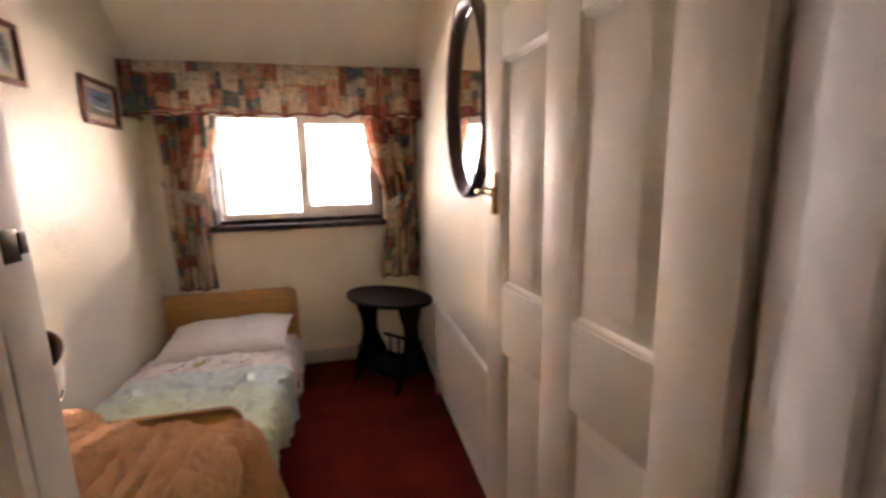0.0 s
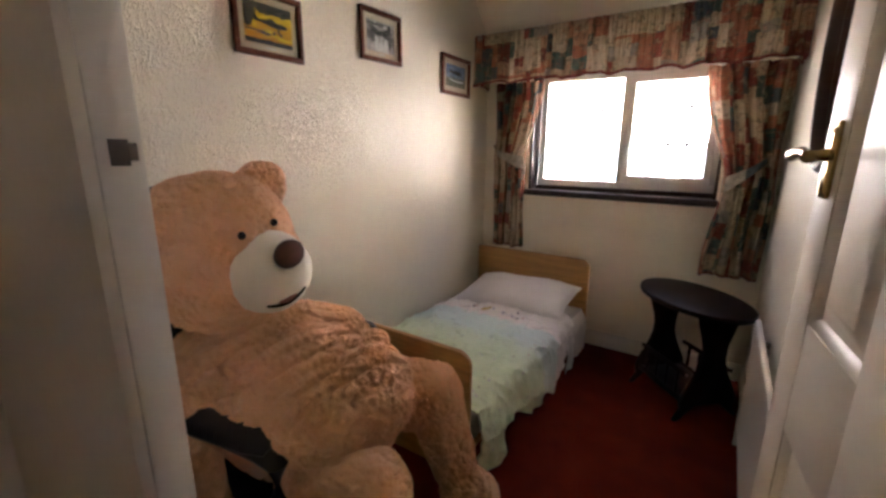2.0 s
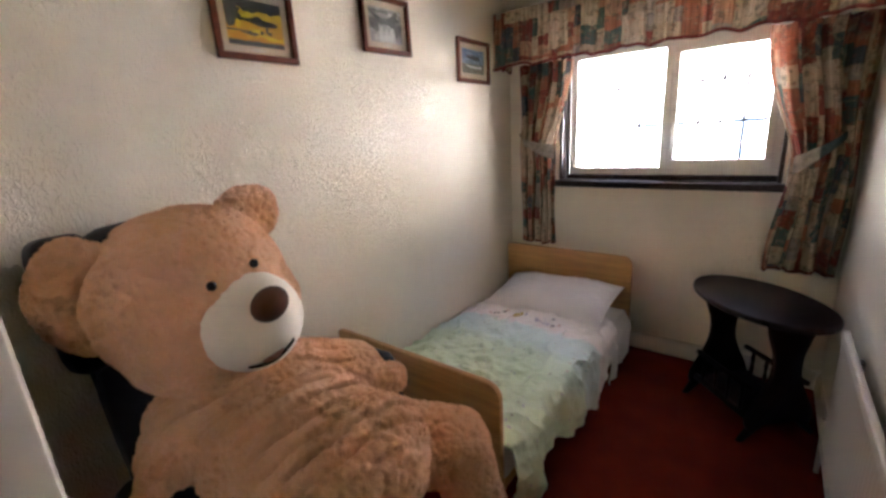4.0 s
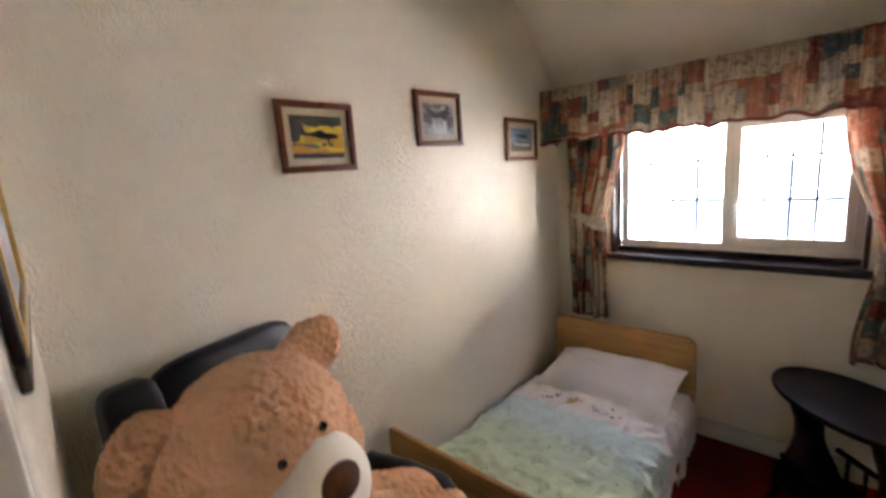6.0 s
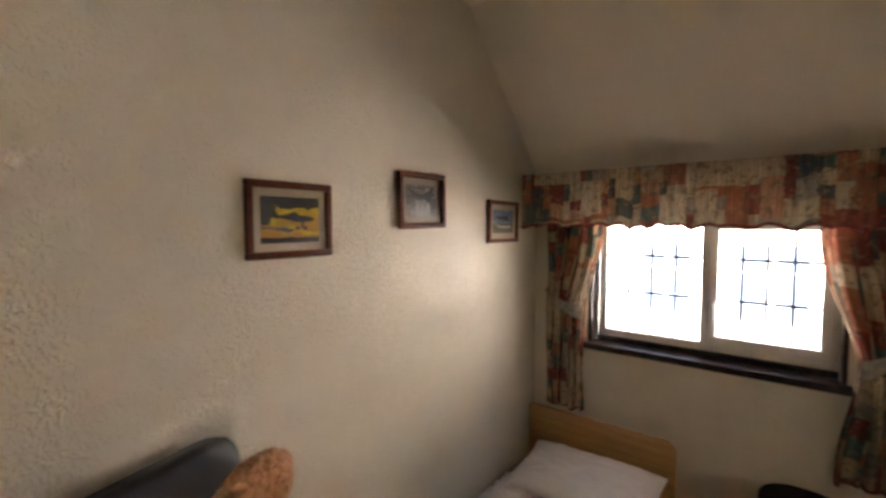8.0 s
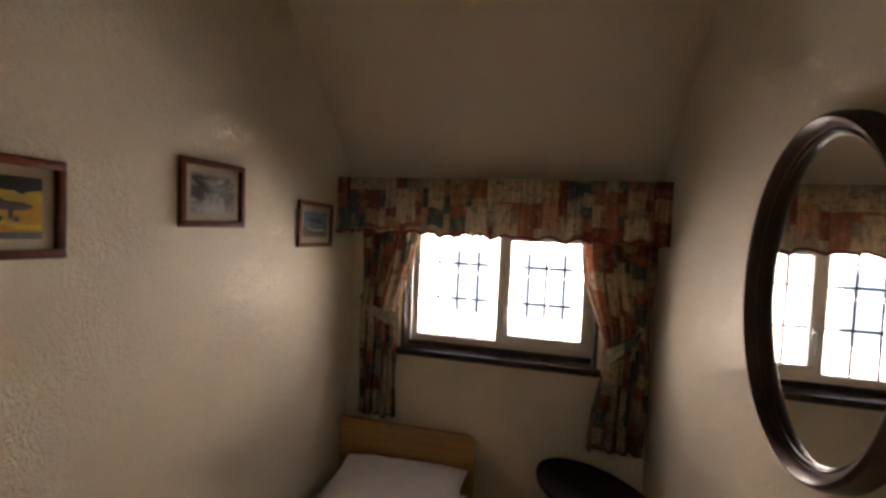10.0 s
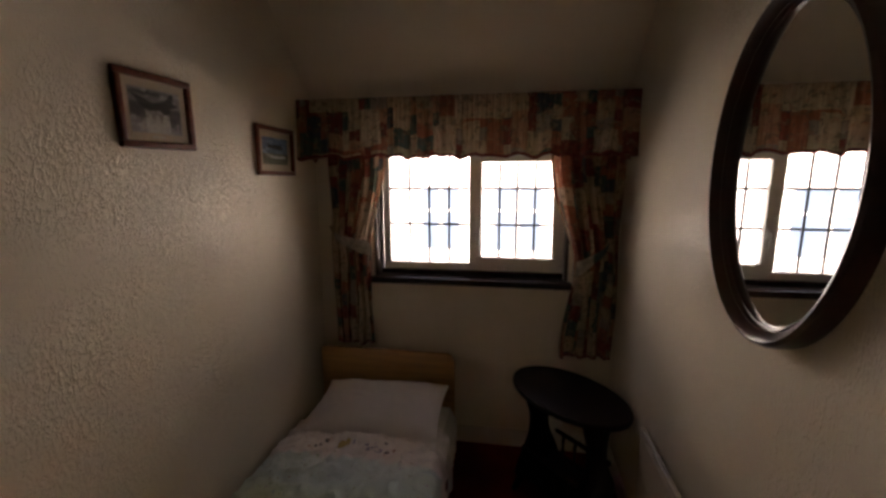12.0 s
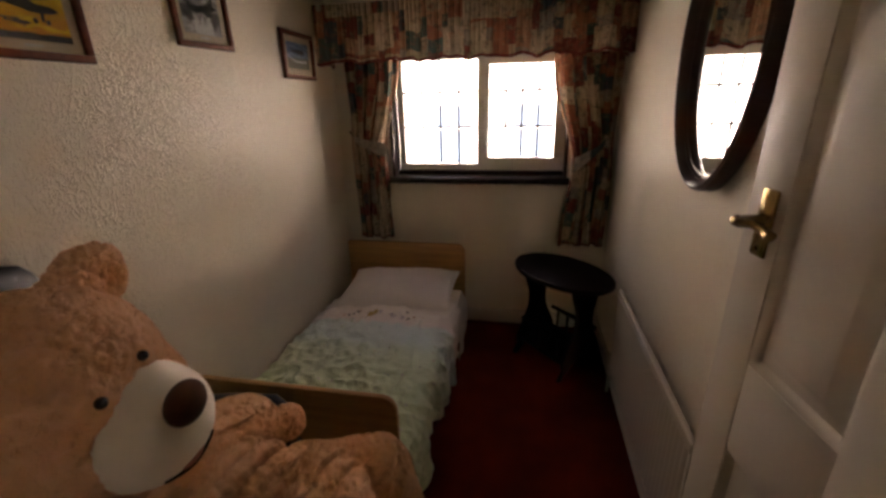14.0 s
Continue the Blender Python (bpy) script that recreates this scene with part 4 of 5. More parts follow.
def build_mirror():
    mi = thing("wall_mirror", (RW, 1.247, 1.60), "oval wall mirror in a dark polished mahogany frame", "mirror")
    cy, cz, A, B = 1.272, 1.614, 0.270, 0.381
    prof = [(0.0, 0.0), (0.0, 0.026), (-0.004, 0.036), (-0.014, 0.041), (-0.030, 0.034), (-0.040, 0.023), (-0.044, 0.024), (-0.049, 0.016), (-0.053, 0.015), (-0.056, 0.009), (-0.056, 0.0)]
    bm = bmesh.new()
    N = 96
    rings = []
    for k in range(N):
        a = k / N * math.tau
        c, s = math.cos(a), math.sin(a)
        nrm = Vector((c / A, s / B)).normalized()
        rings.append([bm.verts.new((RW - h * 1.1, cy + A * c + nrm.x * o * 0.82, cz + B * s + nrm.y * o * 0.82)) for o, h in prof])
    for k in range(N):
        for q in range(len(prof) - 1):
            bm.faces.new((rings[k][q], rings[k][q + 1], rings[(k + 1) % N][q + 1], rings[(k + 1) % N][q]))
    bmesh.ops.recalc_face_normals(bm, faces=bm.faces[:])
    part("frame", bm, MIRRORWOOD, mi)
    el = [(cy + (A - 0.041) * math.cos(k / N * math.tau), cz + (B - 0.041) * math.sin(k / N * math.tau)) for k in range(N)]
    part("mirror_glass", prism(el, 'x', RW - 0.010, RW - 0.002), MIRROR, mi, "silvered mirror glass")


build_mirror()

# ---- pictures ----


def flat(pts, h, m):
    """A flat printed shape at a height h above the print."""
    bm = bmesh.new()
    vs = [bm.verts.new(m @ Vector((u, w, h))) for u, w in pts]
    bm.faces.new(vs)
    return bm


def plane_shape(cx, cy, s, tilt=0.0):
    """Outline of a low-wing aeroplane from the side, nose to the right."""
    o = [(-1, 0.02), (-0.98, 0.24), (-0.84, 0.25), (-0.72, 0.07), (-0.3, 0.12), (-0.05, 0.24), (0.12, 0.22), (0.25, 0.12), (0.75, 0.10), (0.96, 0.02),
         (0.97, -0.05), (0.75, -0.13), (0.48, -0.15), (0.46, -0.42), (0.36, -0.42), (0.35, -0.16), (0.02, -0.17), (-0.2, -0.11), (-0.7, -0.04), (-0.78, -0.08), (-0.95, -0.06)]
    c, n = math.cos(tilt), math.sin(tilt)
    return [(cx + s * (x * c - y * n), cy + s * (x * n + y * c)) for x, y in o]


def build_picture(label, y0, y1, z0, z1, mount, tilt, scene_fn):
    cy, cz = (y0 + y1) / 2, (z0 + z1) / 2
    W, H = (y1 - y0) / 2, (z1 - z0) / 2
    # local: u along the wall towards the window, w up, h out of the wall
    m = Matrix.Translation((0.001, cy, cz)) @ Matrix.Rotation(radians(tilt), 4, 'X') @ Matrix(((0, 0, 1, 0), (1, 0, 0, 0), (0, 1, 0, 0), (0, 0, 0, 1)))
    p = thing("picture", (0.001, cy, cz), label, "picture", "aeroplane pictures in a row")
    f = 0.021
    for (a, b, c, d) in ((-W, -H, W, -H + f), (-W, H - f, W, H), (-W, -H + f, -W + f, H - f), (W - f, -H + f, W, H - f)):
        bm = box((a, b, 0.0), (c, d, 0.019), 0.004, m, 3)
        part("frame_rail", bm, FRAMEWOOD, p)
    part("backing", box((-W + 0.01, -H + 0.01, 0.001), (W - 0.01, H - 0.01, 0.006), 0, m), MATB, p)
    iw, ih = W - f - mount, H - f - mount
    scene_fn(p, m, iw, ih)
    gl = part("picture_glass", box((-W + f - 0.004, -H + f - 0.004, 0.0105), (W - f + 0.004, H - f + 0.004, 0.0120), 0, m), PICGLASS, p, "thin clear picture glass", smooth=False)
    gl.visible_shadow = False


def bumpy(x0, x1, y, edge, w, h, rise, seed):
    """A band from an edge of the print to an uneven line at height y, in shares of the print's half width and height."""
    n = 22
    line = [(x0 + (x1 - x0) * k / n, y + rise * noise.noise(Vector((k * 0.41, seed, 0.3))) + rise * 0.4 * noise.noise(Vector((k * 1.3, seed, 2.3)))) for k in range(n + 1)]
    return [(a * w, min(max(b, -1), 1) * h) for a, b in [(x0, edge)] + line + [(x1, edge)]]


def disc(cx, cy, r):
    return [(cx + r * math.cos(k / 10 * math.tau), cy + r * math.sin(k / 10 * math.tau)) for k in range(10)]


def sunset_scene(p, m, w, h):
    part("print", box((-w, -h, 0.006), (w, h, 0.0066), 0, m), SUNSET, p, "yellow and orange sunset sky with dark aeroplanes", smooth=False)
    part("dark_cloud", flat(bumpy(-1, 1, 0.50, 1, w, h, 0.22, 1.0), 0.0070, m), SLATEINK, p, smooth=False)
    part("dark_cloud", flat([(-w, 0.6 * h), (-w, -0.18 * h), (-0.9 * w, -0.26 * h), (-0.74 * w, -0.20 * h), (-0.66 * w, 0.02 * h), (-0.60 * w, 0.3 * h), (-0.45 * w, 0.6 * h)], 0.0072, m), SLATEINK, p, smooth=False)
    part("aeroplane_shape", flat(plane_shape(0.10 * w, 0.10 * h, 0.74 * w, -0.04), 0.0074, m), BLACKPRINT, p, smooth=False)
    for x in (0.20, 0.50):
        part("wheel_shape", flat(disc(x * w, -0.36 * h, 0.065 * w), 0.0076, m), BLACKPRINT, p, smooth=False)
    part("aeroplane_shape", flat(plane_shape(-0.22 * w, -0.44 * h, 0.30 * w), 0.0074, m), GREYINK, p, smooth=False)
    part("low_cloud", flat([(-w, -0.30 * h), (-0.4 * w, -0.33 * h), (0.05 * w, -0.28 * h), (-0.3 * w, -0.37 * h), (-w, -0.40 * h)], 0.0070, m), GREYINK, p, smooth=False)
    part("dark_ground", flat(bumpy(-1, 1, -0.76, -1, w, h, 0.05, 5.0), 0.0070, m), SLATEINK, p, smooth=False)
    part("caption_bar", flat([(-0.22 * w, -1.20 * h), (0.22 * w, -1.20 * h), (0.22 * w, -1.13 * h), (-0.22 * w, -1.13 * h)], 0.0066, m), WHITEINK, p, smooth=False)


def cloud_scene(p, m, w, h):
    part("print", box((-w, -h, 0.006), (w, h, 0.0066), 0, m), CLOUDS, p, "grey aeroplane above pale clouds", smooth=False)
    part("dark_ground", flat(bumpy(-1, -0.45, -0.35, 0.35, w, h, 0.5, 3.0), 0.0070, m), GREYINK, p, smooth=False)
    part("dark_ground", flat(bumpy(0.5, 1, -0.55, 0.2, w, h, 0.6, 7.0), 0.0070, m), GREYINK, p, smooth=False)
    part("dark_ground", flat(bumpy(-1, 0.2, 0.86, 0.70, w, h, 0.12, 9.0), 0.0069, m), GREYINK, p, smooth=False)
    part("aeroplane_shape", flat([(-0.95 * w, 0.72 * h), (-0.5 * w, 0.58 * h), (-0.2 * w, 0.40 * h), (0.15 * w, 0.46 * h), (0.45 * w, 0.62 * h), (0.62 * w, 0.95 * h), (0.74 * w, 0.92 * h), (0.70 * w, 0.52 * h), (0.92 * w, 0.40 * h), (0.55 * w, 0.22 * h),
                                       (0.58 * w, -0.02 * h), (0.3 * w, -0.10 * h), (0.1 * w, 0.10 * h), (-0.3 * w, 0.02 * h), (-0.62 * w, 0.26 * h), (-0.78 * w, 0.52 * h)], 0.0073, m), BLACKPRINT, p, smooth=False)
    part("pale_cloud", flat(bumpy(-0.45, 0.5, -0.28, -0.98, w, h, 0.45, 2.0), 0.0072, m), WHITEINK, p, smooth=False)
    part("caption_bar", flat([(-0.25 * w, -1.20 * h), (0.25 * w, -1.20 * h), (0.25 * w, -1.12 * h), (-0.25 * w, -1.12 * h)], 0.0066, m), WHITEINK, p, smooth=False)


def blue_scene(p, m, w, h):
    part("print", box((-w, -h, 0.006), (w, h, 0.0066), 0, m), BLUESKY, p, "blue sky with aeroplane over pale land", smooth=False)
    part("aeroplane_shape", flat(plane_shape(0.0, 0.30 * h, 0.60 * w), 0.0074, m), BLACKPRINT, p, smooth=False)
    part("aeroplane_wing", flat([(-0.5 * w, 0.44 * h), (0.5 * w, 0.50 * h), (0.5 * w, 0.42 * h), (-0.5 * w, 0.36 * h)], 0.0075, m), BLACKPRINT, p, smooth=False)
    part("dark_ground", flat(bumpy(-1, 1, -0.20, -1, w, h, 0.12, 4.0), 0.0070, m), MOORINK, p, smooth=False)
    part("pale_aeroplane", flat([(-0.85 * w, -0.24 * h), (-0.3 * w, -0.36 * h), (0.3 * w, -0.38 * h), (0.72 * w, -0.30 * h), (0.80 * w, -0.52 * h), (0.3 * w, -0.56 * h), (-0.4 * w, -0.50 * h)], 0.0073, m), WHITEINK, p, smooth=False)


build_picture("red-brown framed print of dark aeroplanes against a yellow sunset", 0.733, 1.020, 1.614, 1.842, 0.024, 0, sunset_scene)
build_picture("red-brown framed print of a grey aeroplane over clouds", 1.344, 1.635, 1.697, 1.925, 0.026, 0.9, cloud_scene)
build_picture("red-brown framed print of an aeroplane in blue sky", 2.007, 2.328, 1.613, 1.839, 0.030, -0.6, blue_scene)


def build_large_picture():
    # hangs on the front wall, which is a little out of square
    ang = math.atan(-0.055)
    m = Matrix.Translation((0.0, front(0), 0)) @ Matrix.Rotation(ang, 4, 'Z')
    p = thing("large_picture", (0.4, front(0.4), 1.62), "large picture in dark frame with gilt slip beside the doorway", "picture")
    x0, x1, z0, z1 = 0.13, 0.70, 1.392, 1.842
    f = 0.03
    for (a, b, c, d) in ((x0, z0, x1, z0 + f), (x0, z1 - f, x1, z1), (x0, z0 + f, x0 + f, z1 - f), (x1 - f, z0 + f, x1, z1 - f)):
        part("frame_rail", box((a, 0.001, b), (c, 0.011, d), 0.004, m, 3), DARKWOOD, p)
    g = f + 0.022
    for (a, b, c, d) in ((x0 + f, z0 + f, x1 - f, z0 + g), (x0 + f, z1 - g, x1 - f, z1 - f), (x0 + f, z0 + g, x0 + g, z1 - g), (x1 - g, z0 + g, x1 - f, z1 - g)):
        part("gilt_slip", box((a, 0.001, b), (c, 0.0135, d), 0.003, m, 2), GOLD, p, "gilt inner slip")
    part("print", box((x0 + g, 0.001, z0 + g), (x1 - g, 0.006, z1 - g), 0, m), PAPER, p, "pale grey print under glass", smooth=False)


build_large_picture()

# ---- office chair ----


def build_chair():
    c = thing("office_chair", (0.41, 0.50, 0.0), "black leather office chair with loop arms, bear seated in it", "chair")
    m = Matrix.Translation((0.41, 0.50, 0)) @ Matrix.Rotation(radians(14), 4, 'Z')
    lean = m @ Matrix.Translation((-0.225, 0, 0.46)) @ Matrix.Rotation(radians(-7.5), 4, 'Y')

    def pad(a, b, r, mm, seg=5):
        bm = box(a, b)
        bmesh.ops.subdivide_edges(bm, edges=bm.edges[:], cuts=5, use_grid_fill=True)
        ca, cb = Vector(a), Vector(b)
        mid, hs = (ca + cb) / 2, (cb - ca) / 2
        for v in bm.verts:
            q = Vector(((v.co[i] - mid[i]) / hs[i]) for i in range(3))
            for i in range(3):
                o = [abs(q[j]) for j in range(3) if j != i]
                k = 1 - r * max(o) ** 4 * (0.5 + 0.5 * min(o) ** 4)
                v.co[i] = mid[i] + q[i] * hs[i] * k
        bmesh.ops.transform(bm, matrix=mm, verts=bm.verts)
        sm = bmesh.ops.subdivide_edges(bm, edges=bm.edges[:], cuts=1, use_grid_fill=True, smooth=0.6)
        return bm
    part("back_cushion", pad((-0.045, -0.235, 0.03), (0.04, 0.235, 0.44), 0.25, lean), LEATHER, c)
    part("back_shell", box((-0.062, -0.22, 0.0), (-0.035, 0.22, 0.62), 0.012, lean, 3), PLASTIC, c, "black plastic back shell")
    part("headrest", pad((-0.045, -0.175, 0.43), (0.045, 0.246, 0.724), 0.22, lean), LEATHER, c)
    part("side_bolster", pad((-0.035, -0.275, 0.40), (0.05, -0.160, 0.722), 0.22, lean), LEATHER, c)
    part("seat", pad((-0.26, -0.25, 0.375), (0.26, 0.25, 0.475), 0.3, m), LEATHER, c)
    for s in (-1, 1):
        y, o, low = 0.325 * s, (0.070 if s < 0 else -0.03), (0.014 if s < 0 else -0.018)
        loop = [(-0.13, y * 0.8, 0.40), (-0.16, y, 0.45), (-0.17, y, 0.58), (-0.14, y, 0.640), (-0.06, y, 0.665), (0.1, y, 0.665), (0.2, y, 0.650), (0.245, y, 0.63), (0.235, y, 0.53), (0.18, y, 0.44), (0.12, y * 0.8, 0.40)]
        ar = part("armrest", tube([m @ Vector((p[0] + o, p[1], p[2] + low)) for p in loop], 0.022, 12, squash=1.0), PLASTIC, c, "black plastic loop arm")
        part("arm_pad", tube([m @ Vector((p[0] + o, p[1], p[2] + low)) for p in ((-0.12, y, 0.672), (-0.09, y, 0.682), (0.05, y, 0.684), (0.19, y, 0.674), (0.225, y, 0.66))], [0.018, 0.036, 0.04, 0.036, 0.016], 14, squash=0.6), LEATHER, ar)
    part("gas_column", tube([m @ Vector((0, 0, 0.08)), m @ Vector((0, 0, 0.22)), m @ Vector((0, 0, 0.221)), m @ Vector((0, 0, 0.38))], [0.03, 0.03, 0.018, 0.018], 14), PLASTIC, c)
    for k in range(5):
        a = k / 5 * math.tau + 0.3
        d = Vector((math.cos(a), math.sin(a), 0))
        lg = part("base_leg", tube([m @ (d * 0.02 + Vector((0, 0, 0.105))), m @ (d * 0.15 + Vector((0, 0, 0.095))), m @ (d * 0.27 + Vector((0, 0, 0.07)))], [0.028, 0.022, 0.016], 10), PLASTIC, c)
        e = d * 0.265
        t = Vector((-d.y, d.x, 0))
        part("castor", tube([m @ (e + t * -0.022 + Vector((0, 0, 0.028))), m @ (e + t * 0.022 + Vector((0, 0, 0.028)))], 0.028, 14), PLASTIC, lg)


build_chair()

# ---- the large toy bear ----


def build_bear():
    f = Vector((0.955, 0.29, -0.05)).normalized()
    l0 = Vector((-0.25, 0.93, 0.16))
    l = (l0 - f * l0.dot(f)).normalized()
    u = f.cross(l)
    R = Matrix((f, l, u)).transposed().to_4x4()
    HC = Vector((0.43, 0.37, 1.045))
    head, ears, body, limbs = bmesh.new(), bmesh.new(), bmesh.new(), bmesh.new()
    src = head

    def blob(c, s, rot=None):
        mm = Matrix.Translation(c) @ (rot if rot is not None else Matrix.Identity(4)) @ Matrix.Diagonal((*s, 1))
        bmesh.ops.create_icosphere(src, subdivisions=3, radius=1.0, matrix=mm)

    def limb(a, b, ra, rb, n=7):
        a, b = Vector(a), Vector(b)
        for i in range(n):
            k = i / (n - 1)
            r = ra + (rb - ra) * k
            blob(a.lerp(b, k), (r, r, r))
    blob(HC + l * 0.008, (0.178, 0.205, 0.190), R)
    blob(HC - u * 0.070 + f * 0.034 + l * 0.014, (0.163, 0.203, 0.150), R)
    ear_r, ear_l = Vector((0.360, 0.552, 1.172)), Vector((0.408, 0.201, 1.086))
    src = ears
    blob(ear_r, (0.045, 0.112, 0.080), R)
    blob(ear_l, (0.056, 0.090, 0.122), R)
    # trunk
    src = body
    blob((0.47, 0.43, 0.750), (0.160, 0.215, 0.14))
    blob((0.63, 0.445, 0.685), (0.22, 0.215, 0.158))
    blob((0.755, 0.465, 0.680), (0.188, 0.205, 0.142))
    blob((0.60, 0.47, 0.60), (0.24, 0.22, 0.15))
    # arms
    src = limbs
    limb((0.47, 0.59, 0.760), (0.490, 0.730, 0.700), 0.078, 0.075)
    limb((0.490, 0.730, 0.700), (0.530, 0.785, 0.640), 0.072, 0.042)
    blob((0.550, 0.815, 0.630), (0.056, 0.056, 0.050))
    limb((0.48, 0.285, 0.79), (0.57, 0.185, 0.63), 0.08, 0.068)
    limb((0.57, 0.185, 0.63), (0.66, 0.160, 0.42), 0.068, 0.066)
    blob((0.68, 0.155, 0.37), (0.075, 0.07, 0.08))
    # legs
    limb((0.68, 0.67, 0.565), (0.845, 0.735, 0.580), 0.115, 0.098)
    limb((0.850, 0.745, 0.57), (0.918, 0.755, 0.36), 0.088, 0.072)
    blob((0.975, 0.750, 0.285), (0.095, 0.075, 0.09))
    limb((0.76, 0.37, 0.50), (0.92, 0.360, 0.555), 0.09, 0.110)
    limb((0.93, 0.360, 0.555), (0.99, 0.345, 0.28), 0.112, 0.085)
    blob((1.04, 0.335, 0.20), (0.11, 0.09, 0.105))
    bm = bmesh.new()
    for src in (head, ears, body, limbs):
        me = bpy.data.meshes.new("bear_source")
        src.to_mesh(me)
        src.free()
        tmp = new("bear_source", me)
        rm = tmp.modifiers.new("remesh", 'REMESH')
        rm.mode, rm.voxel_size = 'VOXEL', 0.0040
        sm = tmp.modifiers.new("smooth", 'SMOOTH')
        sm.iterations, sm.factor = 34, 0.5
        done = bpy.data.meshes.new_from_object(tmp.evaluated_get(bpy.context.evaluated_depsgraph_get()))
        bpy.data.objects.remove(tmp)
        bpy.data.meshes.remove(me)
        bm.from_mesh(done)
        bpy.data.meshes.remove(done)
    bm.normal_update()
    # folds of slack cloth over the chest, and tufts
    for v in bm.verts:
        p = v.co.copy()
        mask = smoothstep(0.46, 0.56, p.x) * (1 - smoothstep(0.80, 0.93, p.x)) * smoothstep(0.60, 0.70, p.z) * (1 - smoothstep(0.865, 0.93, p.z)) * (1 - smoothstep(0.62, 0.74, p.y))
        s = p.x * 0.90 - p.z * 0.35 - p.y * 0.06 + 0.030 * noise.noise(p * 5)
        fold = max(0.0, math.sin(s * 150 + 1.8 * noise.noise(Vector((p.x * 6, p.y * 4, 1))))) ** 2.2 * max(0.0, min(1.0, 0.95 + 1.6 * noise.noise(p * 4.5)))
        tuft = 0.004 * noise.noise(p * 8) + 0.006 * noise.noise(p * 20)
        v.co = p + v.normal * (tuft - 0.026 * mask * fold)
    bm.normal_update()
    # hollow of the ears
    for v in bm.verts:
        for ec, rr in ((ear_r, 0.06), (ear_l, 0.07)):
            q = v.co - ec
            if q.dot(f) > 0.012 and (q - f * q.dot(f)).length < rr:
                v.co -= f * 0.022 * (1 - ((q - f * q.dot(f)).length / rr) ** 2)
    bmesh.ops.triangulate(bm, faces=bm.faces[:])
    bm.normal_update()
    verts = [v.co.copy() for v in bm.verts]
    norms = [v.normal.copy() for v in bm.verts]
    bm.verts.index_update()
    faces = [tuple(v.index for v in fc.verts) for fc in bm.faces]
    areas = np.array([fc.calc_area() for fc in bm.faces])
    cents = np.array([fc.calc_center_median() for fc in bm.faces])
    bm.free()
    V, NV, F = np.array(verts), np.array(norms), np.array(faces)
    # short pile: thin blades that stand out and droop
    muz_c = HC + f * 0.160 - u * 0.042 - l * 0.008
    seen = (cents[:, 0] > 0.22) & (cents[:, 2] > 0.15)
    rel = cents - np.array(muz_c)
    loc = np.stack([rel @ np.array(f) / 0.10, rel @ np.array(l) / 0.108, rel @ np.array(u) / 0.098], 1)
    seen &= (loc ** 2).sum(1) > 1.0
    rng = np.random.default_rng(3)
    N = 200000
    pr = areas * seen
    pick = rng.choice(len(F), N, p=pr / pr.sum())
    a, b = rng.random(N), rng.random(N)
    flip = a + b > 1
    a[flip], b[flip] = 1 - a[flip], 1 - b[flip]
    T = F[pick]
    P = V[T[:, 0]] * (1 - a - b)[:, None] + V[T[:, 1]] * a[:, None] + V[T[:, 2]] * b[:, None]
    NN = NV[T[:, 0]] * (1 - a - b)[:, None] + NV[T[:, 1]] * a[:, None] + NV[T[:, 2]] * b[:, None]
    NN /= np.linalg.norm(NN, axis=1)[:, None]
    # the pile gathers in small tufts, whose blades lean together
    M = 17000
    cp = rng.choice(len(F), M, p=pr / pr.sum())
    C, CN = V[F[cp]].mean(1), NV[F[cp]].mean(1)
    CN /= np.linalg.norm(CN, axis=1)[:, None]
    tree = kdtree.KDTree(M)
    for k in range(M):
        tree.insert(C[k], k)
    tree.balance()
    own = np.array([tree.find(p)[1] for p in P])
    # between the tufts the backing lies lower
    gap = np.array([tree.find(p)[2] for p in V])
    low = np.clip(gap / 0.010, 0, 1)
    deep = np.array([0.80 + 0.8 * noise.noise(Vector(p) * 9) for p in V]).clip(0.5, 1.2)
    V = V + NV * (0.002 - 0.0076 * deep * low * low * (gap < 0.03))[:, None]
    lean_c = np.array([noise.noise_vector(Vector(p) * 17) for p in C]) * 1.3 + rng.normal(0, 0.30, (M, 3)) + np.array((0, 0, -0.40))
    dir_c = CN + lean_c * 0.7
    dir_c /= np.linalg.norm(dir_c, axis=1)[:, None]
    D = NN + lean_c[own] * 0.7 + rng.normal(0, 0.28, (N, 3))
    D /= np.linalg.norm(D, axis=1)[:, None]
    length = rng.uniform(0.0040, 0.0075, N)[:, None]
    base = P - NN * 0.0030
    tip_b = 0.6 * (base + D * length) + 0.4 * (C[own] + dir_c[own] * length * 1.05)
    D = tip_b - base
    length = np.linalg.norm(D, axis=1)[:, None]
    D /= length
    side = np.cross(D, rng.normal(0, 1, (N, 3)))
    side /= np.linalg.norm(side, axis=1)[:, None]
    wd = rng.uniform(0.0006, 0.0012, N)[:, None]
    gn = np.cross(side * 2, D)
    side = side * np.where((gn * NN).sum(1) < 0, -1.0, 1.0)[:, None]
    B = np.stack([base - side * wd, base + side * wd, base + D * length], 1).reshape(-1, 3)
    allv = [V, B]
    allf = [F, np.arange(3 * N).reshape(-1, 3) + len(V)]
    allm = [np.zeros(len(F), int), np.zeros(N, int)]
    count = len(V) + 3 * N

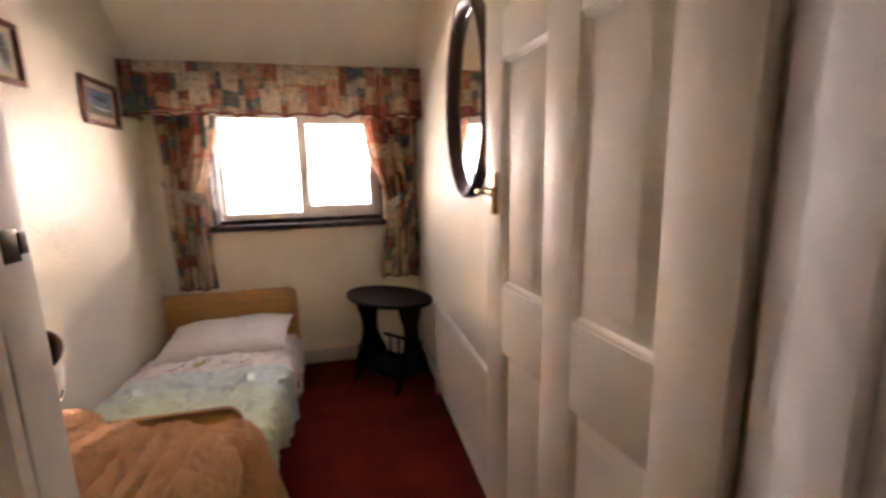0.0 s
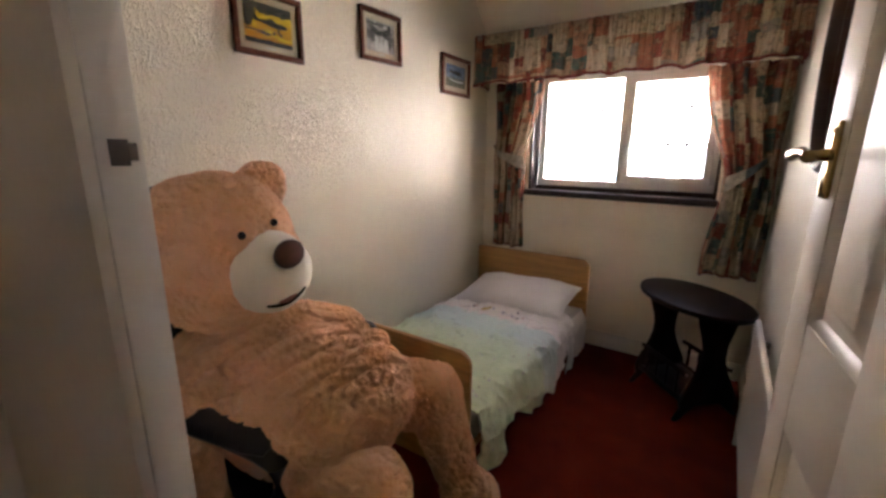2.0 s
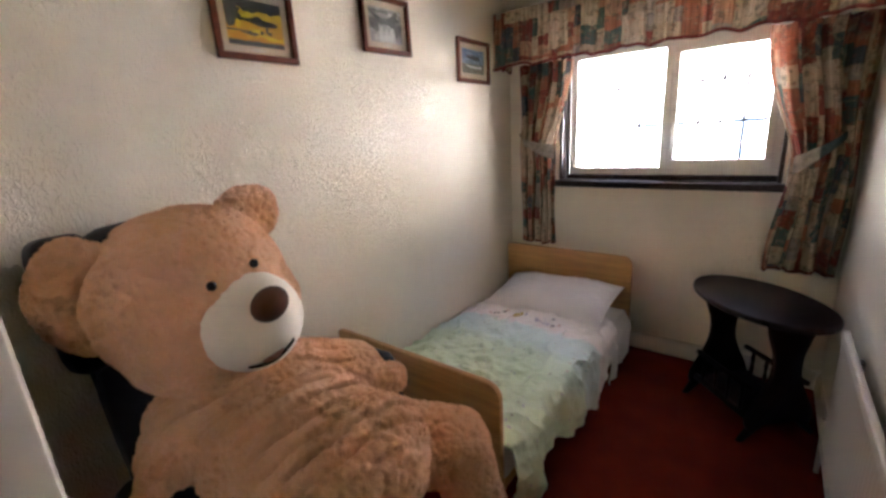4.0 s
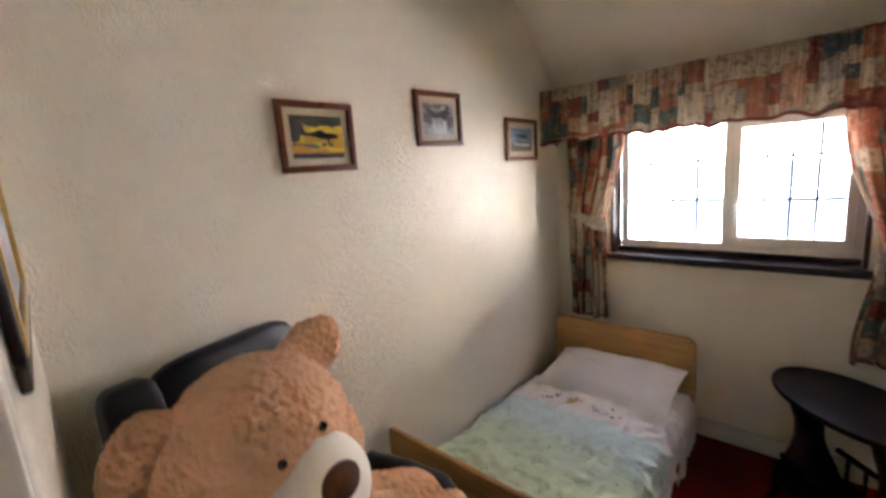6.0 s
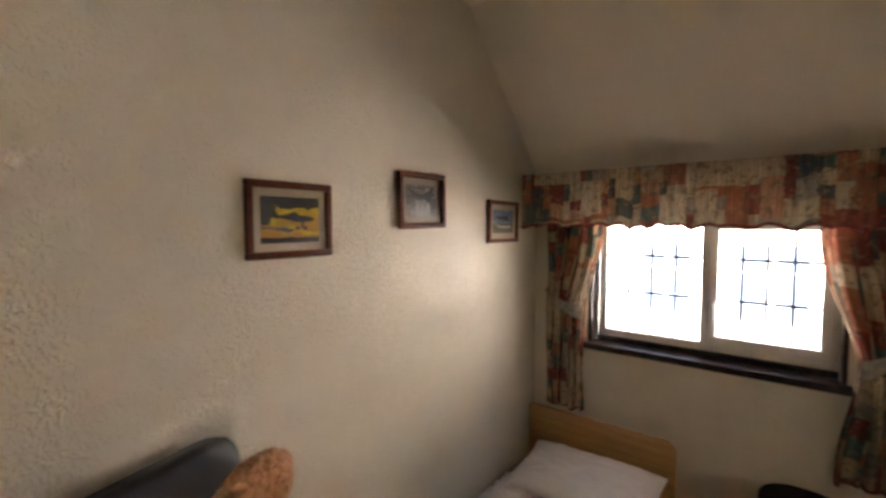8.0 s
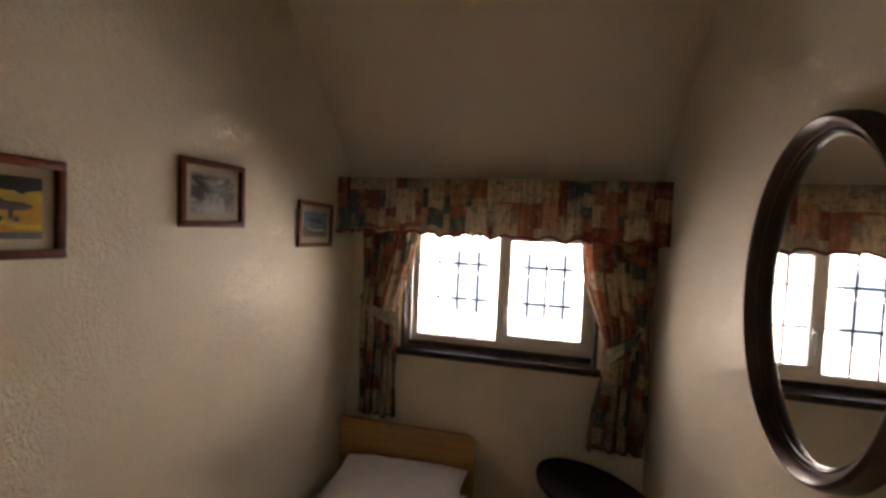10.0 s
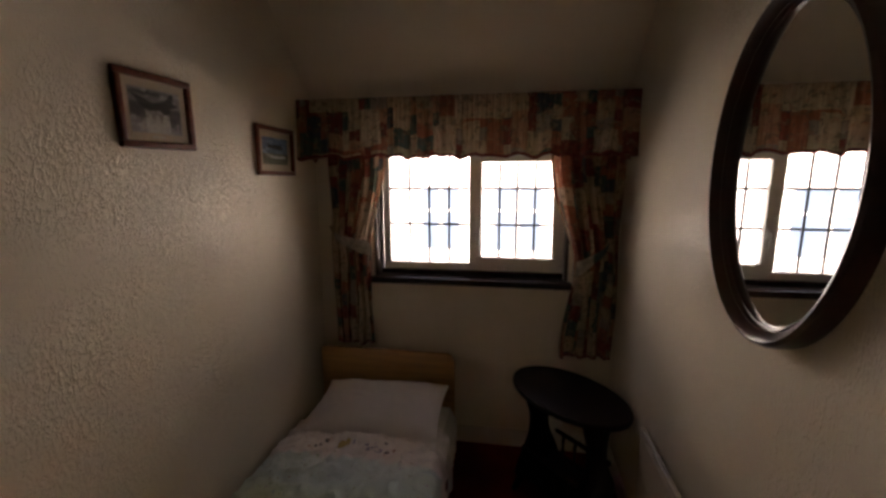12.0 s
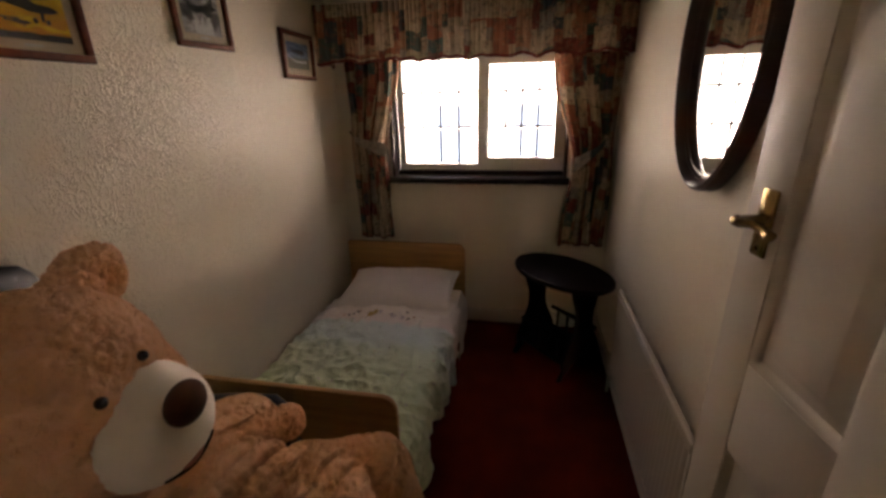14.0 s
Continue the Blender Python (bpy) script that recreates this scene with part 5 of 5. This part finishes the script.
    def extra(bm2, slot):
        nonlocal count
        bmesh.ops.triangulate(bm2, faces=bm2.faces[:])
        bmesh.ops.recalc_face_normals(bm2, faces=bm2.faces[:])
        bm2.normal_update()
        bm2.verts.index_update()
        allv.append(np.array([v.co for v in bm2.verts]))
        allf.append(np.array([[v.index for v in fc.verts] for fc in bm2.faces]) + count)
        allm.append(np.full(len(bm2.faces), slot))
        count += len(bm2.verts)
        bm2.free()

    def ball(c, s, slot, rot=R, sub=4, shape=None):
        b2 = bmesh.new()
        bmesh.ops.create_icosphere(b2, subdivisions=sub, radius=1.0)
        for v in b2.verts:
            if shape:
                v.co = shape(v.co)
        bmesh.ops.transform(b2, matrix=Matrix.Translation(c) @ rot @ Matrix.Diagonal((*s, 1)), verts=b2.verts)
        extra(b2, slot)
    ball(muz_c, (0.103, 0.108, 0.100), 1, sub=5, shape=lambda q: Vector((q.x, q.y * (1 - 0.10 * max(q.z, 0) * max(q.x, 0)), q.z * (1 + 0.12 * max(-q.z, 0) * max(q.x, 0)))))
    tip = Vector((0.674, 0.414, 1.050))
    ball(tip, (0.029, 0.041, 0.033), 2)
    # philtrum and smile
    ms = []
    for k in range(17):
        s = -1 + k / 8
        ang = s * 0.50 - 0.46
        low = 0.051 - 0.012 * s * s - 0.008 * s
        k2 = math.sqrt(1 - (low / 0.106) ** 2)
        ms.append(muz_c + f * math.cos(ang) * 0.103 * k2 + l * math.sin(ang) * 0.108 * k2 - u * low)
    extra(tube(ms, [0.0035 + 0.0035 * (1 - abs(-1 + k / 8)) for k in range(17)], 8), 3)
    extra(tube([p + u * 0.010 + f * 0.0005 for p in ms[4:13]], [0.003, 0.006, 0.008, 0.009, 0.009, 0.009, 0.008, 0.006, 0.003], 8), 4)
    for s in (-1, 1):
        q = (Vector((0.591, 0.347, 1.092)) if s < 0 else Vector((0.573, 0.437, 1.106))) - HC
        k = math.sqrt((q.dot(f) / 0.178) ** 2 + (q.dot(l) / 0.205) ** 2 + (q.dot(u) / 0.188) ** 2)
        ball(HC + q * (1.008 / k), (0.009, 0.009, 0.010), 3, sub=3)
    av, af, am = np.concatenate(allv), np.concatenate(allf), np.concatenate(allm)
    org = np.array((0.62, 0.46, 0.10))
    mesh = bpy.data.meshes.new("teddy_bear")
    mesh.vertices.add(len(av))
    mesh.vertices.foreach_set("co", (av - org).astype(np.float32).ravel())
    mesh.loops.add(len(af) * 3)
    mesh.loops.foreach_set("vertex_index", af.astype(np.int32).ravel())
    mesh.polygons.add(len(af))
    mesh.polygons.foreach_set("loop_start", np.arange(0, len(af) * 3, 3, dtype=np.int32))
    mesh.polygons.foreach_set("material_index", am.astype(np.int32))
    mesh.update()
    mesh.polygons.foreach_set("use_smooth", np.concatenate([np.ones(len(F), bool), np.zeros(N, bool), np.ones(len(af) - len(F) - N, bool)]))
    for mm in (FUR, MUZZLE, NOSE, EYE, TONGUE):
        mesh.materials.append(mm)
    mesh.validate()
    ob = new("teddy_bear", mesh)
    ob.location = org
    tagged(ob, "huge tan plush teddy bear slumped in a black office chair", "teddy bear")


build_bear()
